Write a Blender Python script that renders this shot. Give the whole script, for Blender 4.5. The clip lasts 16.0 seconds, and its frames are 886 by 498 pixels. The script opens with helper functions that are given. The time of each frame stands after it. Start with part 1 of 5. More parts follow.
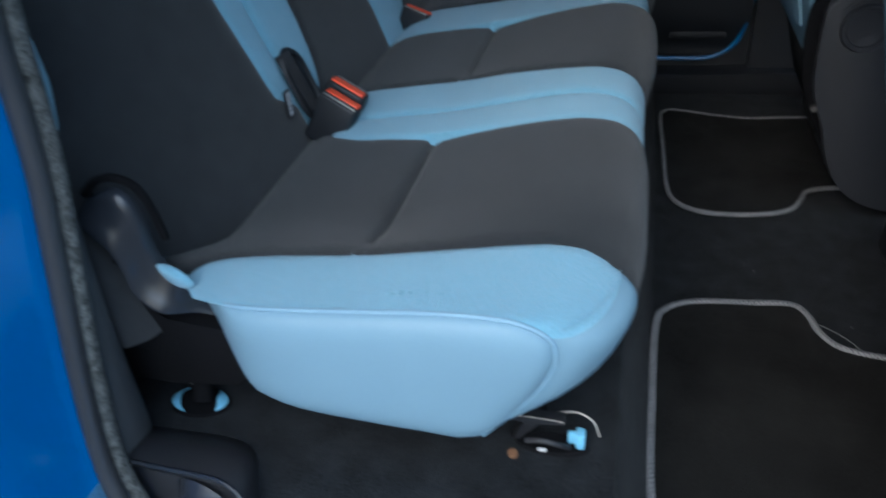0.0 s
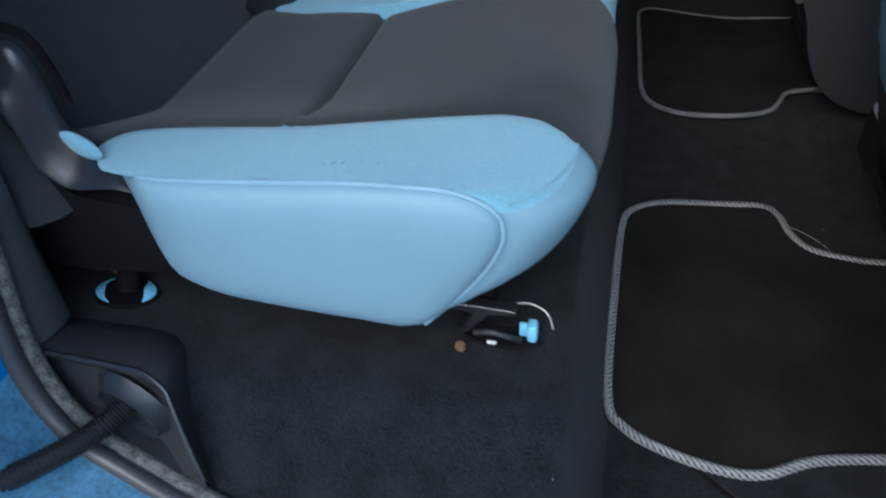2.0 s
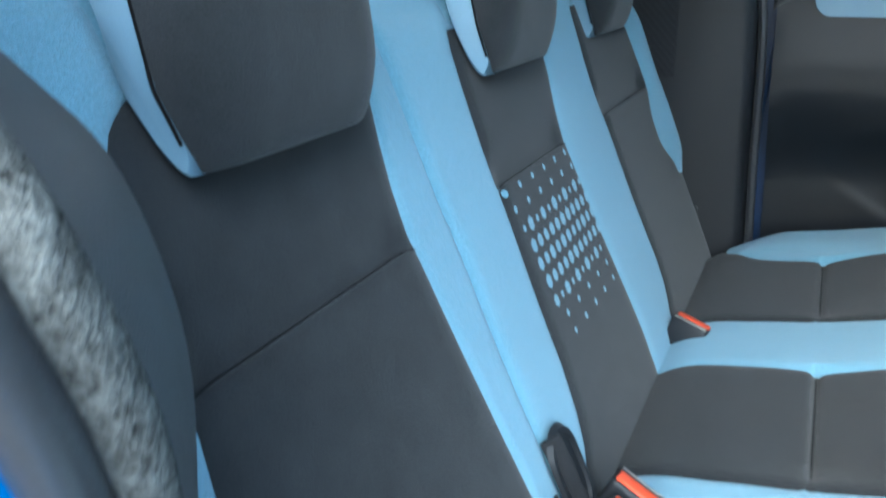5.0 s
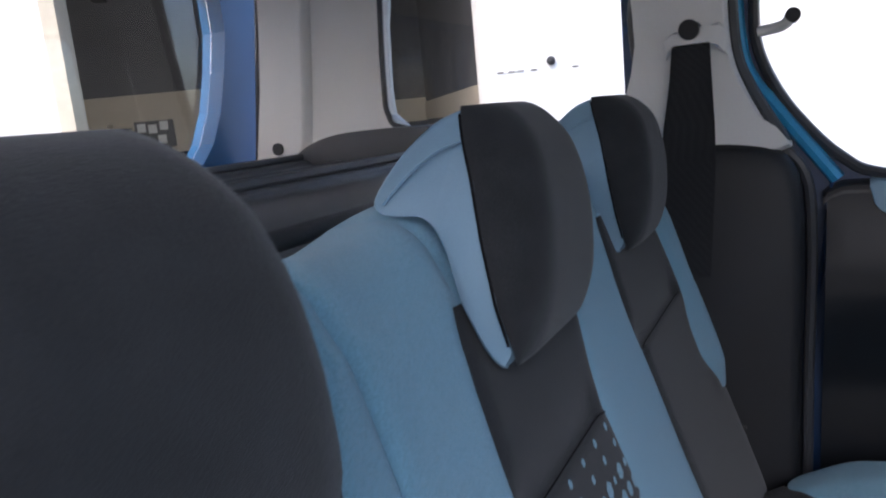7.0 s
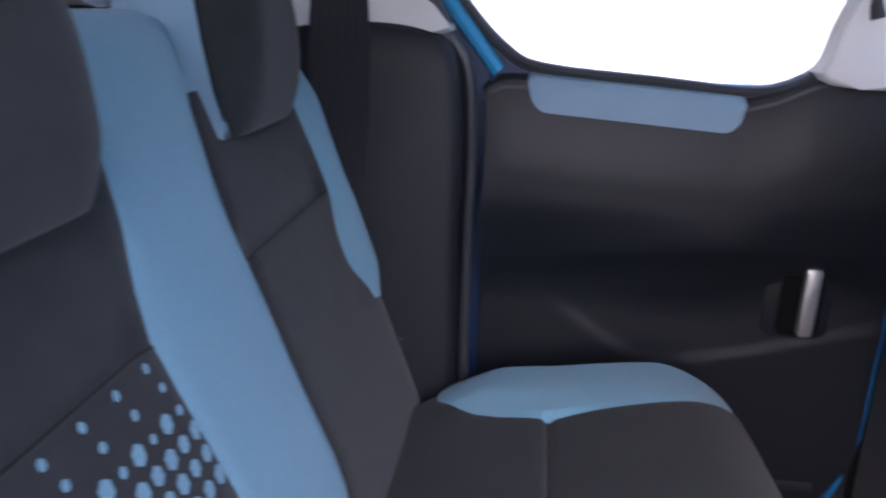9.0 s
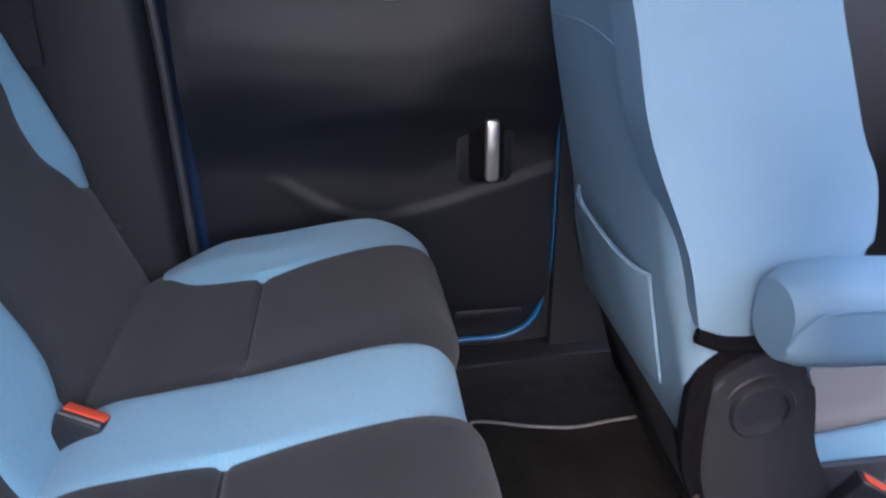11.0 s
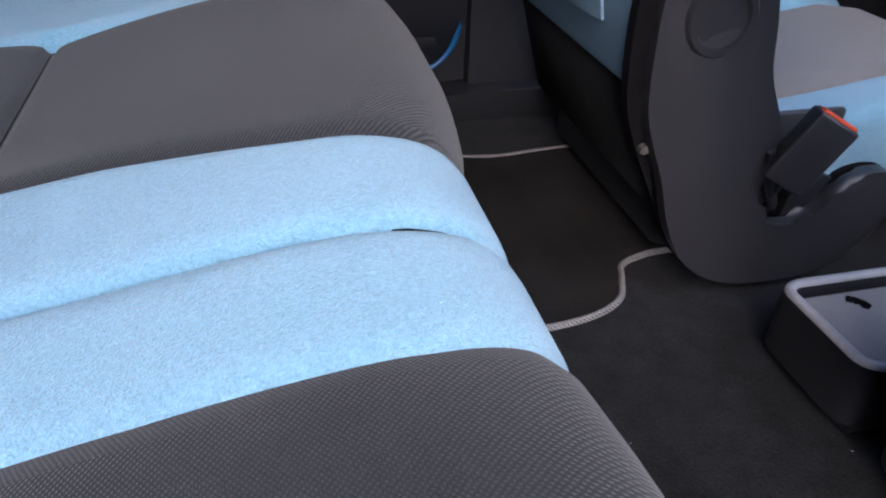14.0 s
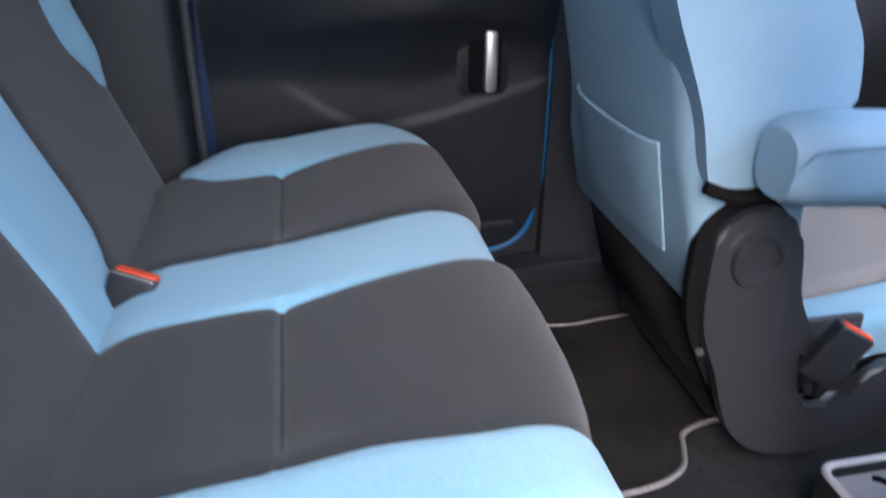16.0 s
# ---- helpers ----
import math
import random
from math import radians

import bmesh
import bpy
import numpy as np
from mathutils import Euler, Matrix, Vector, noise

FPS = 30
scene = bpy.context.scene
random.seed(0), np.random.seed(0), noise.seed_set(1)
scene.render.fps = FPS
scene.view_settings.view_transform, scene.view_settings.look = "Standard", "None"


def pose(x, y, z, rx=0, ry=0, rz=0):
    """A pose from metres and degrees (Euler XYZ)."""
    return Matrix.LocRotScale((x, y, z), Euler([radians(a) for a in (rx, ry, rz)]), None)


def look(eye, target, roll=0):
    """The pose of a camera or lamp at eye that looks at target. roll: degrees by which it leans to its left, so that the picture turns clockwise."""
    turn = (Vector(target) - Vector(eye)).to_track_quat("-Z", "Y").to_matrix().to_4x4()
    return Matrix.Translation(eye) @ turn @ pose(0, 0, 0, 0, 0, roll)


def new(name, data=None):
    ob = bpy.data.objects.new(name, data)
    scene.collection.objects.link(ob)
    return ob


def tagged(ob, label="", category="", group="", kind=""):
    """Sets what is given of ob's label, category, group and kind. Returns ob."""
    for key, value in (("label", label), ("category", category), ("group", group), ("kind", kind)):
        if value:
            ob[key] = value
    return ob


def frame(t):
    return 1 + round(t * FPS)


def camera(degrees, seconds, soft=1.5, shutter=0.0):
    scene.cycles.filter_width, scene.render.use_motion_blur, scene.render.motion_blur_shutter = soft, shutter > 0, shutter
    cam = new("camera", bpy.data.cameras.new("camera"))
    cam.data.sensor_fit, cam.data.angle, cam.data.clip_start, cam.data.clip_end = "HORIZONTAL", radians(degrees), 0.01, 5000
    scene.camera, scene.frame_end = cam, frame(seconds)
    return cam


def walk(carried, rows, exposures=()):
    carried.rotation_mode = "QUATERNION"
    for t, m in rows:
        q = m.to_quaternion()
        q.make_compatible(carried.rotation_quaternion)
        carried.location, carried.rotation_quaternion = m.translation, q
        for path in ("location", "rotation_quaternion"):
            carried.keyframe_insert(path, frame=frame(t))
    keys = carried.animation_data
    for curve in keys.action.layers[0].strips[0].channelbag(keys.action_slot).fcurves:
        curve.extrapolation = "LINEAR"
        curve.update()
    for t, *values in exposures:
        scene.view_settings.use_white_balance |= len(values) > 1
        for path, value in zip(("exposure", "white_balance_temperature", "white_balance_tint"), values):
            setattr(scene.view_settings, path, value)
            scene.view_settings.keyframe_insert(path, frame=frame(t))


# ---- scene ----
cam = camera(63.1, 16.0, 2.0, 0.4)
PATH = [
    (0, (0.4973, -0.4777, 0.8055), (0.1362, 0.7021, -0.0476), -5.93),
    (0.5, (0.5665, -0.4614, 0.7614), (0.3169, 0.6858, -0.1722), -4.32),
    (1, (0.5830, -0.4643, 0.7341), (0.3628, 0.6309, -0.2669), -4.14),
    (1.5, (0.5673, -0.4551, 0.7194), (0.3269, 0.6276, -0.2904), -4.15),
    (2, (0.5163, -0.4449, 0.7270), (0.2145, 0.6498, -0.2530), -4.23),
    (2.5, (0.4556, -0.4097, 0.7496), (0.1452, 0.7313, -0.1733), -4.50),
    (3, (0.3821, -0.3563, 0.7776), (0.0781, 0.8406, -0.0739), -5.32),
    (3.5, (0.3205, -0.3193, 0.8076), (0.0450, 0.9310, 0.0260), -5.58),
    (4, (0.2844, -0.2781, 0.8585), (-0.0166, 1.0215, 0.1727), -5.90),
    (4.5, (0.2482, -0.2048, 0.8654), (-0.2391, 1.0828, 0.2697), -6.07),
    (5, (0.2254, -0.1415, 0.9002), (-0.4603, 1.0949, 0.3990), -5.61),
    (7.3, (0.1012, 0.1496, 1.0203), (-0.5635, 1.4717, 0.7746), -6.02),
    (7.5, (0.1046, 0.1874, 1.0239), (-0.4799, 1.5456, 0.7715), -5.66),
    (8, (0.1246, 0.2458, 1.0173), (-0.3258, 1.6419, 0.7041), -3.68),
    (8.5, (0.1537, 0.2795, 0.9932), (-0.2106, 1.6822, 0.6063), -2.13),
    (9, (0.2042, 0.3231, 0.9510), (0.0222, 1.7297, 0.4629), 0.32),
    (9.5, (0.2665, 0.3470, 0.9680), (0.2859, 1.7560, 0.4539), 0.98),
    (9.7, (0.2961, 0.3443, 0.9828), (0.3483, 1.7389, 0.4328), 0.58),
    (11.8, (0.4319, 0.1279, 0.8433), (0.6578, 1.4355, 0.1438), 1.41),
    (12, (0.4153, 0.1164, 0.8175), (0.6895, 1.4117, 0.1125), 4.00),
    (12.5, (0.3928, 0.1048, 0.7727), (0.7460, 1.3687, 0.0462), 3.59),
    (13, (0.3847, 0.1199, 0.7132), (0.7451, 1.3735, -0.0276), 4.17),
    (13.5, (0.4014, 0.1744, 0.6243), (0.7533, 1.3922, -0.1777), 2.81),
    (14, (0.4064, 0.1961, 0.5774), (0.7243, 1.3898, -0.2736), 2.07),
    (14.5, (0.4119, 0.2042, 0.5718), (0.6987, 1.4164, -0.2639), -0.34),
    (15, (0.4270, 0.1982, 0.5894), (0.7377, 1.4173, -0.2275), -0.52),
    (15.5, (0.3865, 0.1504, 0.6780), (0.6678, 1.3953, -0.1102), 0.04),
    (16, (0.2829, 0.0991, 0.8235), (0.5462, 1.4007, 0.1262), 0.40),
]
EXPOSURES = [(0.0, 1.08, 5600, 4), (0.5, 1.1, 5600, 4), (1.0, 1.0, 5600, 4), (3.0, 1.05, 5600, 4), (4.0, 2.2, 5700, 2), (4.5, 2.28, 5700, 2), (5.0, 2.85, 5900, 0), (5.4, 2.85, 5900, 2), (7.3, 1.45, 6500, 22), (8.5, 1.38, 6450, 26), (9.0, 2.33, 6200, 27), (9.5, 2.6, 6100, 26), (12.0, 2.5, 6100, 20), (12.5, 2.45, 6100, 20), (13.0, 2.15, 6100, 21), (15.0, 2.05, 6100, 22), (15.5, 2.1, 6100, 22), (16.0, 2.75, 6200, 18)]
walk(cam, [(t, look(eye, target, roll)) for t, eye, target, roll in PATH], EXPOSURES)

# ---- light: overcast daylight, open door on the near side ----
SUN_ELEVATION, SUN_ROTATION = radians(43), radians(200)
world = bpy.data.worlds.new("sky")
scene.world = world
world.use_nodes = True
wn, wl = world.node_tree.nodes, world.node_tree.links
sky = wn.new("ShaderNodeTexSky")
sky.sky_type, sky.sun_disc = "NISHITA", False
sky.sun_elevation, sky.sun_rotation, sky.dust_density = SUN_ELEVATION, SUN_ROTATION, 3.0
wn["Background"].inputs["Strength"].default_value = 0.14
wl.new(sky.outputs["Color"], wn["Background"].inputs["Color"])
sun = new("sun", bpy.data.lights.new("sun", "SUN"))
sun.data.energy, sun.data.angle, sun.data.color = 0.70, radians(50), (0.89, 0.97, 1.0)
sun.matrix_world = look((1.6, -3.7, 3.8), (0.0, 0.0, 0.0))

# ---- materials ----


def material(name, color, rough=0.6, metal=0.0, vary=0.15, scale=8.0, grain=250.0, bump=0.15, spec=0.5, wave=0.0,
             sheen=0.0, coat=0.0, fleck=0.0):
    """Base colour broken up at two scales, with a fine relief. wave: lines per metre of a twill weave."""
    m = bpy.data.materials.new(name)
    m.use_nodes = True
    n, k = m.node_tree.nodes, m.node_tree.links
    b = n["Principled BSDF"]
    b.inputs["Roughness"].default_value, b.inputs["Metallic"].default_value = rough, metal
    b.inputs["Specular IOR Level"].default_value = spec
    b.inputs["Sheen Weight"].default_value = sheen
    b.inputs["Coat Weight"].default_value = coat
    b.inputs["Coat Roughness"].default_value = 0.08
    co = n.new("ShaderNodeTexCoord")
    big, fine = n.new("ShaderNodeTexNoise"), n.new("ShaderNodeTexNoise")
    for tex, s, d in ((big, scale, 5.0), (fine, grain, 3.0)):
        tex.inputs["Scale"].default_value, tex.inputs["Detail"].default_value = s, d
        k.new(co.outputs["Object"], tex.inputs["Vector"])
    add = n.new("ShaderNodeMath")
    add.operation = "MULTIPLY_ADD"
    add.inputs[1].default_value = 0.5 + fleck
    k.new(fine.outputs["Fac"], add.inputs[0])
    half = n.new("ShaderNodeMath")
    half.operation = "MULTIPLY"
    half.inputs[1].default_value = 0.5
    k.new(big.outputs["Fac"], half.inputs[0])
    k.new(half.outputs[0], add.inputs[2])
    ramp = n.new("ShaderNodeValToRGB")
    lo, hi = 1 - vary, 1 + vary
    ramp.color_ramp.elements[0].position, ramp.color_ramp.elements[1].position = 0.3 + fleck * 0.4, 0.7 + fleck * 0.6
    ramp.color_ramp.elements[0].color = (*[min(1, c * lo) for c in color], 1)
    ramp.color_ramp.elements[1].color = (*[min(1, c * hi) for c in color], 1)
    k.new(add.outputs[0], ramp.inputs["Fac"])
    k.new(ramp.outputs["Color"], b.inputs["Base Color"])
    height = fine.outputs["Fac"]
    if wave:
        w = n.new("ShaderNodeTexWave")
        w.bands_direction = "DIAGONAL"
        w.inputs["Scale"].default_value, w.inputs["Distortion"].default_value = wave / 6.28, 1.0
        w.inputs["Detail Scale"].default_value = 4.0
        k.new(co.outputs["Object"], w.inputs["Vector"])
        turn = n.new("ShaderNodeMapping")
        turn.inputs["Rotation"].default_value = (0.0, 0.0, radians(90))
        k.new(co.outputs["Object"], turn.inputs["Vector"])
        w2 = n.new("ShaderNodeTexWave")
        w2.bands_direction = "DIAGONAL"
        w2.inputs["Scale"].default_value, w2.inputs["Distortion"].default_value = wave / 7.5, 1.5
        k.new(turn.outputs["Vector"], w2.inputs["Vector"])
        cross = n.new("ShaderNodeMath")
        cross.operation = "MULTIPLY"
        k.new(w.outputs["Fac"], cross.inputs[0])
        k.new(w2.outputs["Fac"], cross.inputs[1])
        height = cross.outputs[0]
        shade = n.new("ShaderNodeMapRange")
        shade.inputs["To Min"].default_value, shade.inputs["To Max"].default_value = 0.60, 1.58
        k.new(height, shade.inputs["Value"])
        tone = n.new("ShaderNodeVectorMath")
        tone.operation = "SCALE"
        k.new(ramp.outputs["Color"], tone.inputs[0])
        k.new(shade.outputs["Result"], tone.inputs["Scale"])
        k.new(tone.outputs["Vector"], b.inputs["Base Color"])
    if bump:
        bp = n.new("ShaderNodeBump")
        bp.inputs["Strength"].default_value, bp.inputs["Distance"].default_value = bump, 0.002
        k.new(height, bp.inputs["Height"])
        k.new(bp.outputs["Normal"], b.inputs["Normal"])
    return m


BLUE_FABRIC = material("light_blue_velour", (0.190, 0.400, 0.525), 0.9, vary=0.26, scale=450, grain=920, bump=0.95, spec=0.2, sheen=0.35)
BLUE_SKIN = material("light_blue_leatherette", (0.215, 0.35, 0.45), 0.48, vary=0.06, scale=9, grain=700, bump=0.12, spec=0.35)
DOOR_TRIM = material("black_door_trim", (0.010, 0.012, 0.016), 0.42, vary=0.10, scale=6, grain=900, bump=0.2, spec=0.38)
QUARTER_TRIM = material("slate_grained_trim", (0.055, 0.059, 0.064), 0.5, vary=0.10, scale=5, grain=900, bump=0.25)
# leatherette copy with a lower colour, offsetting the direct light on the side
SIDE_SKIN = material("dimmed_blue_leatherette", (0.183, 0.300, 0.380), 0.46, vary=0.06, scale=9, grain=800, bump=0.10, spec=0.35)
DARK_FABRIC = material("charcoal_twill", (0.0225, 0.0250, 0.0275), 0.92, vary=0.3, scale=14, grain=500, bump=0.4, spec=0.2, wave=1750, sheen=0.16)
BACK_FABRIC = material("charcoal_backrest_fabric", (0.0245, 0.0262, 0.0285), 0.92, vary=0.3, scale=30, grain=800, bump=0.35, spec=0.2, sheen=0.2)
CARPET = material("black_carpet", (0.0118, 0.0136, 0.0158), 0.97, vary=0.85, scale=26, grain=600, bump=1.0, spec=0.05, sheen=0.06, fleck=0.4)
MAT_CARPET = material("brown_black_mat_pile", (0.0120, 0.0117, 0.0112), 0.97, vary=0.8, scale=9, grain=450, bump=1.0, spec=0.05, sheen=0.03)
# dark colour for the shade in the cord's grooves
BINDING_GROOVE = material("rope_groove_shade", (0.018, 0.018, 0.02), 0.8, vary=0.3, scale=40, grain=700, bump=0.3)
BINDING = material("grey_rope_binding", (0.25, 0.25, 0.255), 0.75, vary=0.3, scale=40, grain=700, bump=0.3)
PLASTIC = material("black_grained_plastic", (0.014, 0.015, 0.018), 0.5, vary=0.12, scale=6, grain=900, bump=0.25, spec=0.45)
PLASTIC_GLOSS = material("satin_black_plastic", (0.020, 0.023, 0.029), 0.22, vary=0.1, scale=6, grain=900, bump=0.08)
PLASTIC_GREY = material("charcoal_grained_plastic", (0.026, 0.027, 0.031), 0.34, vary=0.08, scale=5, grain=900, bump=0.3)
RUBBER = material("black_rubber", (0.045, 0.047, 0.052), 0.36, vary=0.1, grain=400, bump=0.1)
CONDUIT = material("shiny_black_conduit", (0.018, 0.019, 0.022), 0.18, vary=0.1, grain=400, bump=0.05)
FLOCK = material("speckled_grey_flock_seal", (0.098, 0.102, 0.098), 0.95, vary=0.95, scale=120, grain=420, bump=0.8, spec=0.1)
PAINT = material("metallic_blue_paint", (0.0, 0.21, 0.64), 0.28, 0.15, vary=0.12, scale=5, grain=1500, bump=0.0, coat=1.0)
# body blue darkened in colour, to offset bright reflections on inner frames
TAIL_PAINT = material("darkened_inner_blue_paint", (0.0, 0.115, 0.30), 0.35, 0.0, vary=0.12, scale=5, grain=900, bump=0.0)
# lit copy of the body blue, for the door edge that catches daylight
PAINT_LIGHT = material("lit_blue_jamb_paint", (0.03, 0.33, 0.62), 0.3, 0.1, vary=0.15, scale=30, grain=300, bump=0.1, coat=0.6)
JAMB_DUSTY = material("dusty_scratched_blue_paint", (0.06, 0.155, 0.26), 0.38, 0.0, vary=0.5, scale=45, grain=180, bump=0.15, coat=0.3)
# body blue as it looks in shade: the darkening is in the colour
PAINT_SHADE = material("shaded_blue_painted_metal", (0.008, 0.03, 0.085), 0.4, 0.1, vary=0.1, scale=6, grain=800, bump=0.05)
TRIM_GREY = material("light_grey_trim", (0.80, 0.79, 0.765), 0.6, vary=0.05, scale=4, grain=800, bump=0.15)
HEADLINER = material("pale_grey_headliner", (0.68, 0.68, 0.67), 0.95, vary=0.05, scale=5, grain=600, bump=0.3)
SHELF = material("dark_grey_shelf_plastic", (0.095, 0.095, 0.10), 0.48, vary=0.15, scale=8, grain=700, bump=0.3)
SILVER = material("satin_silver", (0.62, 0.62, 0.63), 0.32, 0.85, vary=0.05, grain=600, bump=0.05)
RED = material("orange_red_plastic", (0.78, 0.085, 0.03), 0.45, vary=0.06, grain=500, bump=0.05)
WEB = material("black_webbing", (0.02, 0.02, 0.023), 0.8, vary=0.2, grain=300, bump=0.5, wave=1800)
STEEL = material("worn_grey_steel", (0.3, 0.29, 0.27), 0.45, 0.8, vary=0.3, scale=40, grain=300, bump=0.3)
RUST = material("rusty_bolt", (0.17, 0.085, 0.04), 0.8, vary=0.4, scale=60, grain=300, bump=0.5)
FLUSH_BLUE = material("pale_blue_wrap", (0.2, 0.5, 0.7), 0.5, vary=0.2, scale=60, grain=300, bump=0.2)
# black for threads, and for the crease shade drawn along the cross seams
THREAD_AND_CREASE = material("black_thread_and_crease_shade", (0.011, 0.011, 0.012), 0.95, vary=0.3, grain=900, bump=0.4, spec=0.1)
# near-black that puts the shade of gaps, wells and recesses into colour
PIT = material("black_pit_shade", (0.006, 0.006, 0.007), 0.95, vary=0.3, bump=0.3, spec=0.1)
WHITE_PRINT = material("white_print", (0.55, 0.57, 0.6), 0.7, vary=0.1, bump=0.0)
CONCRETE = material("worn_asphalt_yard", (0.12, 0.12, 0.12), 0.9, vary=0.15, scale=0.6, grain=12, bump=0.2)
CLADDING = material("white_cladding", (0.82, 0.82, 0.81), 0.7, vary=0.04, scale=0.8, grain=20, bump=0.05)
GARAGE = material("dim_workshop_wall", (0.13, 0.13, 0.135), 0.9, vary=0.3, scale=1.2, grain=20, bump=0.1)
CREAM = material("cream_wall", (0.60, 0.53, 0.42), 0.85, vary=0.15, scale=1.0, grain=15, bump=0.1)


def glass_material(name, tint):
    m = bpy.data.materials.new(name)
    m.use_nodes = True
    b = m.node_tree.nodes["Principled BSDF"]
    b.inputs["Base Color"].default_value = (*tint, 1)
    b.inputs["Roughness"].default_value = 0.0
    b.inputs["IOR"].default_value = 1.45
    b.inputs["Transmission Weight"].default_value = 1.0
    return m


GLASS = glass_material("window_glass", (0.93, 0.97, 0.96))

# ---- mesh helpers ----


def thing(name, at, label, category, group="", kind=""):
    ob = new(name)
    ob.location = at
    ob.empty_display_size = 0.05
    return tagged(ob, label, category, group, kind)


def part(name, bm, mat, parent=None, label="", smooth=True, flat_angle=40):
    """Link a bmesh (in world metres) as one mesh object, under a thing or a part."""
    me = bpy.data.meshes.new(name)
    bmesh.ops.recalc_face_normals(bm, faces=bm.faces[:])
    if smooth:
        for f in bm.faces:
            f.smooth = True
        for e in bm.edges:
            if len(e.link_faces) == 2 and e.calc_face_angle(0) > radians(flat_angle):
                e.smooth = False
    bm.to_mesh(me)
    bm.free()
    me.materials.append(mat)
    ob = new(name, me)
    if parent is not None:
        ob.parent = parent
        ob.matrix_parent_inverse = Matrix.Translation(-Vector(parent.location)) if parent.type == "EMPTY" else Matrix()
    if label:
        tagged(ob, label)
    return ob


def solo(name, bm, mat, label, category, kind="", group="", **kw):
    ob = part(name, bm, mat, None, **kw)
    return tagged(ob, label, category, group, kind)


def grid(points, close_u=False, close_v=False, thick=0.0):
    """A sheet through an (n, m, 3) array of points."""
    p = np.asarray(points, float)
    n, m = p.shape[:2]
    bm = bmesh.new()
    vs = [[bm.verts.new(p[i, j]) for j in range(m)] for i in range(n)]
    for i in range(n if close_u else n - 1):
        for j in range(m if close_v else m - 1):
            a, b = (i + 1) % n, (j + 1) % m
            try:
                bm.faces.new((vs[i][j], vs[a][j], vs[a][b], vs[i][b]))
            except ValueError:
                pass
    if thick:
        bmesh.ops.recalc_face_normals(bm, faces=bm.faces[:])
        bmesh.ops.solidify(bm, geom=bm.faces[:], thickness=thick)
    return bm


def loft(rings, caps=True):
    """A closed skin over rings of equal numbers of points."""
    bm = grid(rings, close_v=True)
    if caps:
        bm.verts.ensure_lookup_table()
        m = len(rings[0])
        k = len(bm.verts) - m
        bm.faces.new(bm.verts[:m])
        bm.faces.new(bm.verts[k:])
    return bm


def curve_points(pts, per=8, closed=False):
    """A smooth line through the points (Catmull-Rom)."""
    p = np.asarray(pts, float)
    n = len(p)
    out = []
    for i in range(n if closed else n - 1):
        a, b, c, d = (p[(i + k) % n] if closed else p[min(max(i + k, 0), n - 1)] for k in (-1, 0, 1, 2))
        for t in np.linspace(0, 1, per, endpoint=False):
            out.append(0.5 * (2 * b + (c - a) * t + (2 * a - 5 * b + 4 * c - d) * t * t + (3 * b - a - 3 * c + d) * t ** 3))
    if not closed:
        out.append(p[-1])
    return np.array(out)


def tube(pts, r, n=10, closed=False, per=6, ribs=0.0, flat=1.0):
    """A round cord along a smooth line; ribs: how much every other ring swells; flat: squash along the second axis."""
    line = curve_points(pts, per, closed)
    if ribs:
        fine = []
        for a, b in zip(line, line[1:]):
            for t in (0, 0.5):
                fine.append(a + (b - a) * t)
        line = np.array(fine + [line[-1]])
    rings = []
    side = None
    for i, c in enumerate(line):
        ahead = line[(i + 1) % len(line)] - line[i - 1] if closed or 0 < i < len(line) - 1 else (line[1] - line[0] if i == 0 else line[-1] - line[-2])
        ahead = Vector(ahead).normalized()
        if side is None:
            side = ahead.orthogonal().normalized()
        side = (side - ahead * side.dot(ahead)).normalized()
        up = ahead.cross(side)
        rr = r * (1 + (ribs if i % 2 else 0))
        rings.append([Vector(c) + rr * (math.cos(a) * side + flat * math.sin(a) * up) for a in np.linspace(0, 2 * math.pi, n, endpoint=False)])
    if closed:
        return grid(rings, close_u=True, close_v=True)
    return loft(rings)


AXIS = {"x": (1, 2, 0), "y": (0, 2, 1), "z": (0, 1, 2)}


def plate(outline, axis, lo, hi, bevel=0.0, segments=2):
    """A slab with the given outline, from lo to hi along an axis, with rounded edges."""
    a, b, c = AXIS[axis]
    bm = bmesh.new()
    ends = []
    for h in (lo, hi):
        vs = []
        for u, v in outline:
            q = [0, 0, 0]
            q[a], q[b], q[c] = u, v, h
            vs.append(bm.verts.new(q))
        ends.append(vs)
    n = len(outline)
    bm.faces.new(ends[0])
    bm.faces.new(ends[1])
    for i in range(n):
        bm.faces.new((ends[0][i], ends[0][(i + 1) % n], ends[1][(i + 1) % n], ends[1][i]))
    if bevel:
        rim = [e for e in bm.edges if len({v in ends[0] for v in e.verts}) == 1]
        bmesh.ops.bevel(bm, geom=rim, offset=bevel, segments=segments, affect="EDGES", profile=0.5)
    return bm


def box(x0, x1, y0, y1, z0, z1, bevel=0.004, segments=2):
    bm = bmesh.new()
    bmesh.ops.create_cube(bm, size=1)
    bmesh.ops.scale(bm, vec=(x1 - x0, y1 - y0, z1 - z0), verts=bm.verts)
    bmesh.ops.translate(bm, vec=((x0 + x1) / 2, (y0 + y1) / 2, (z0 + z1) / 2), verts=bm.verts)
    if bevel:
        bmesh.ops.bevel(bm, geom=bm.edges[:], offset=bevel, segments=segments, affect="EDGES", profile=0.5)
    return bm


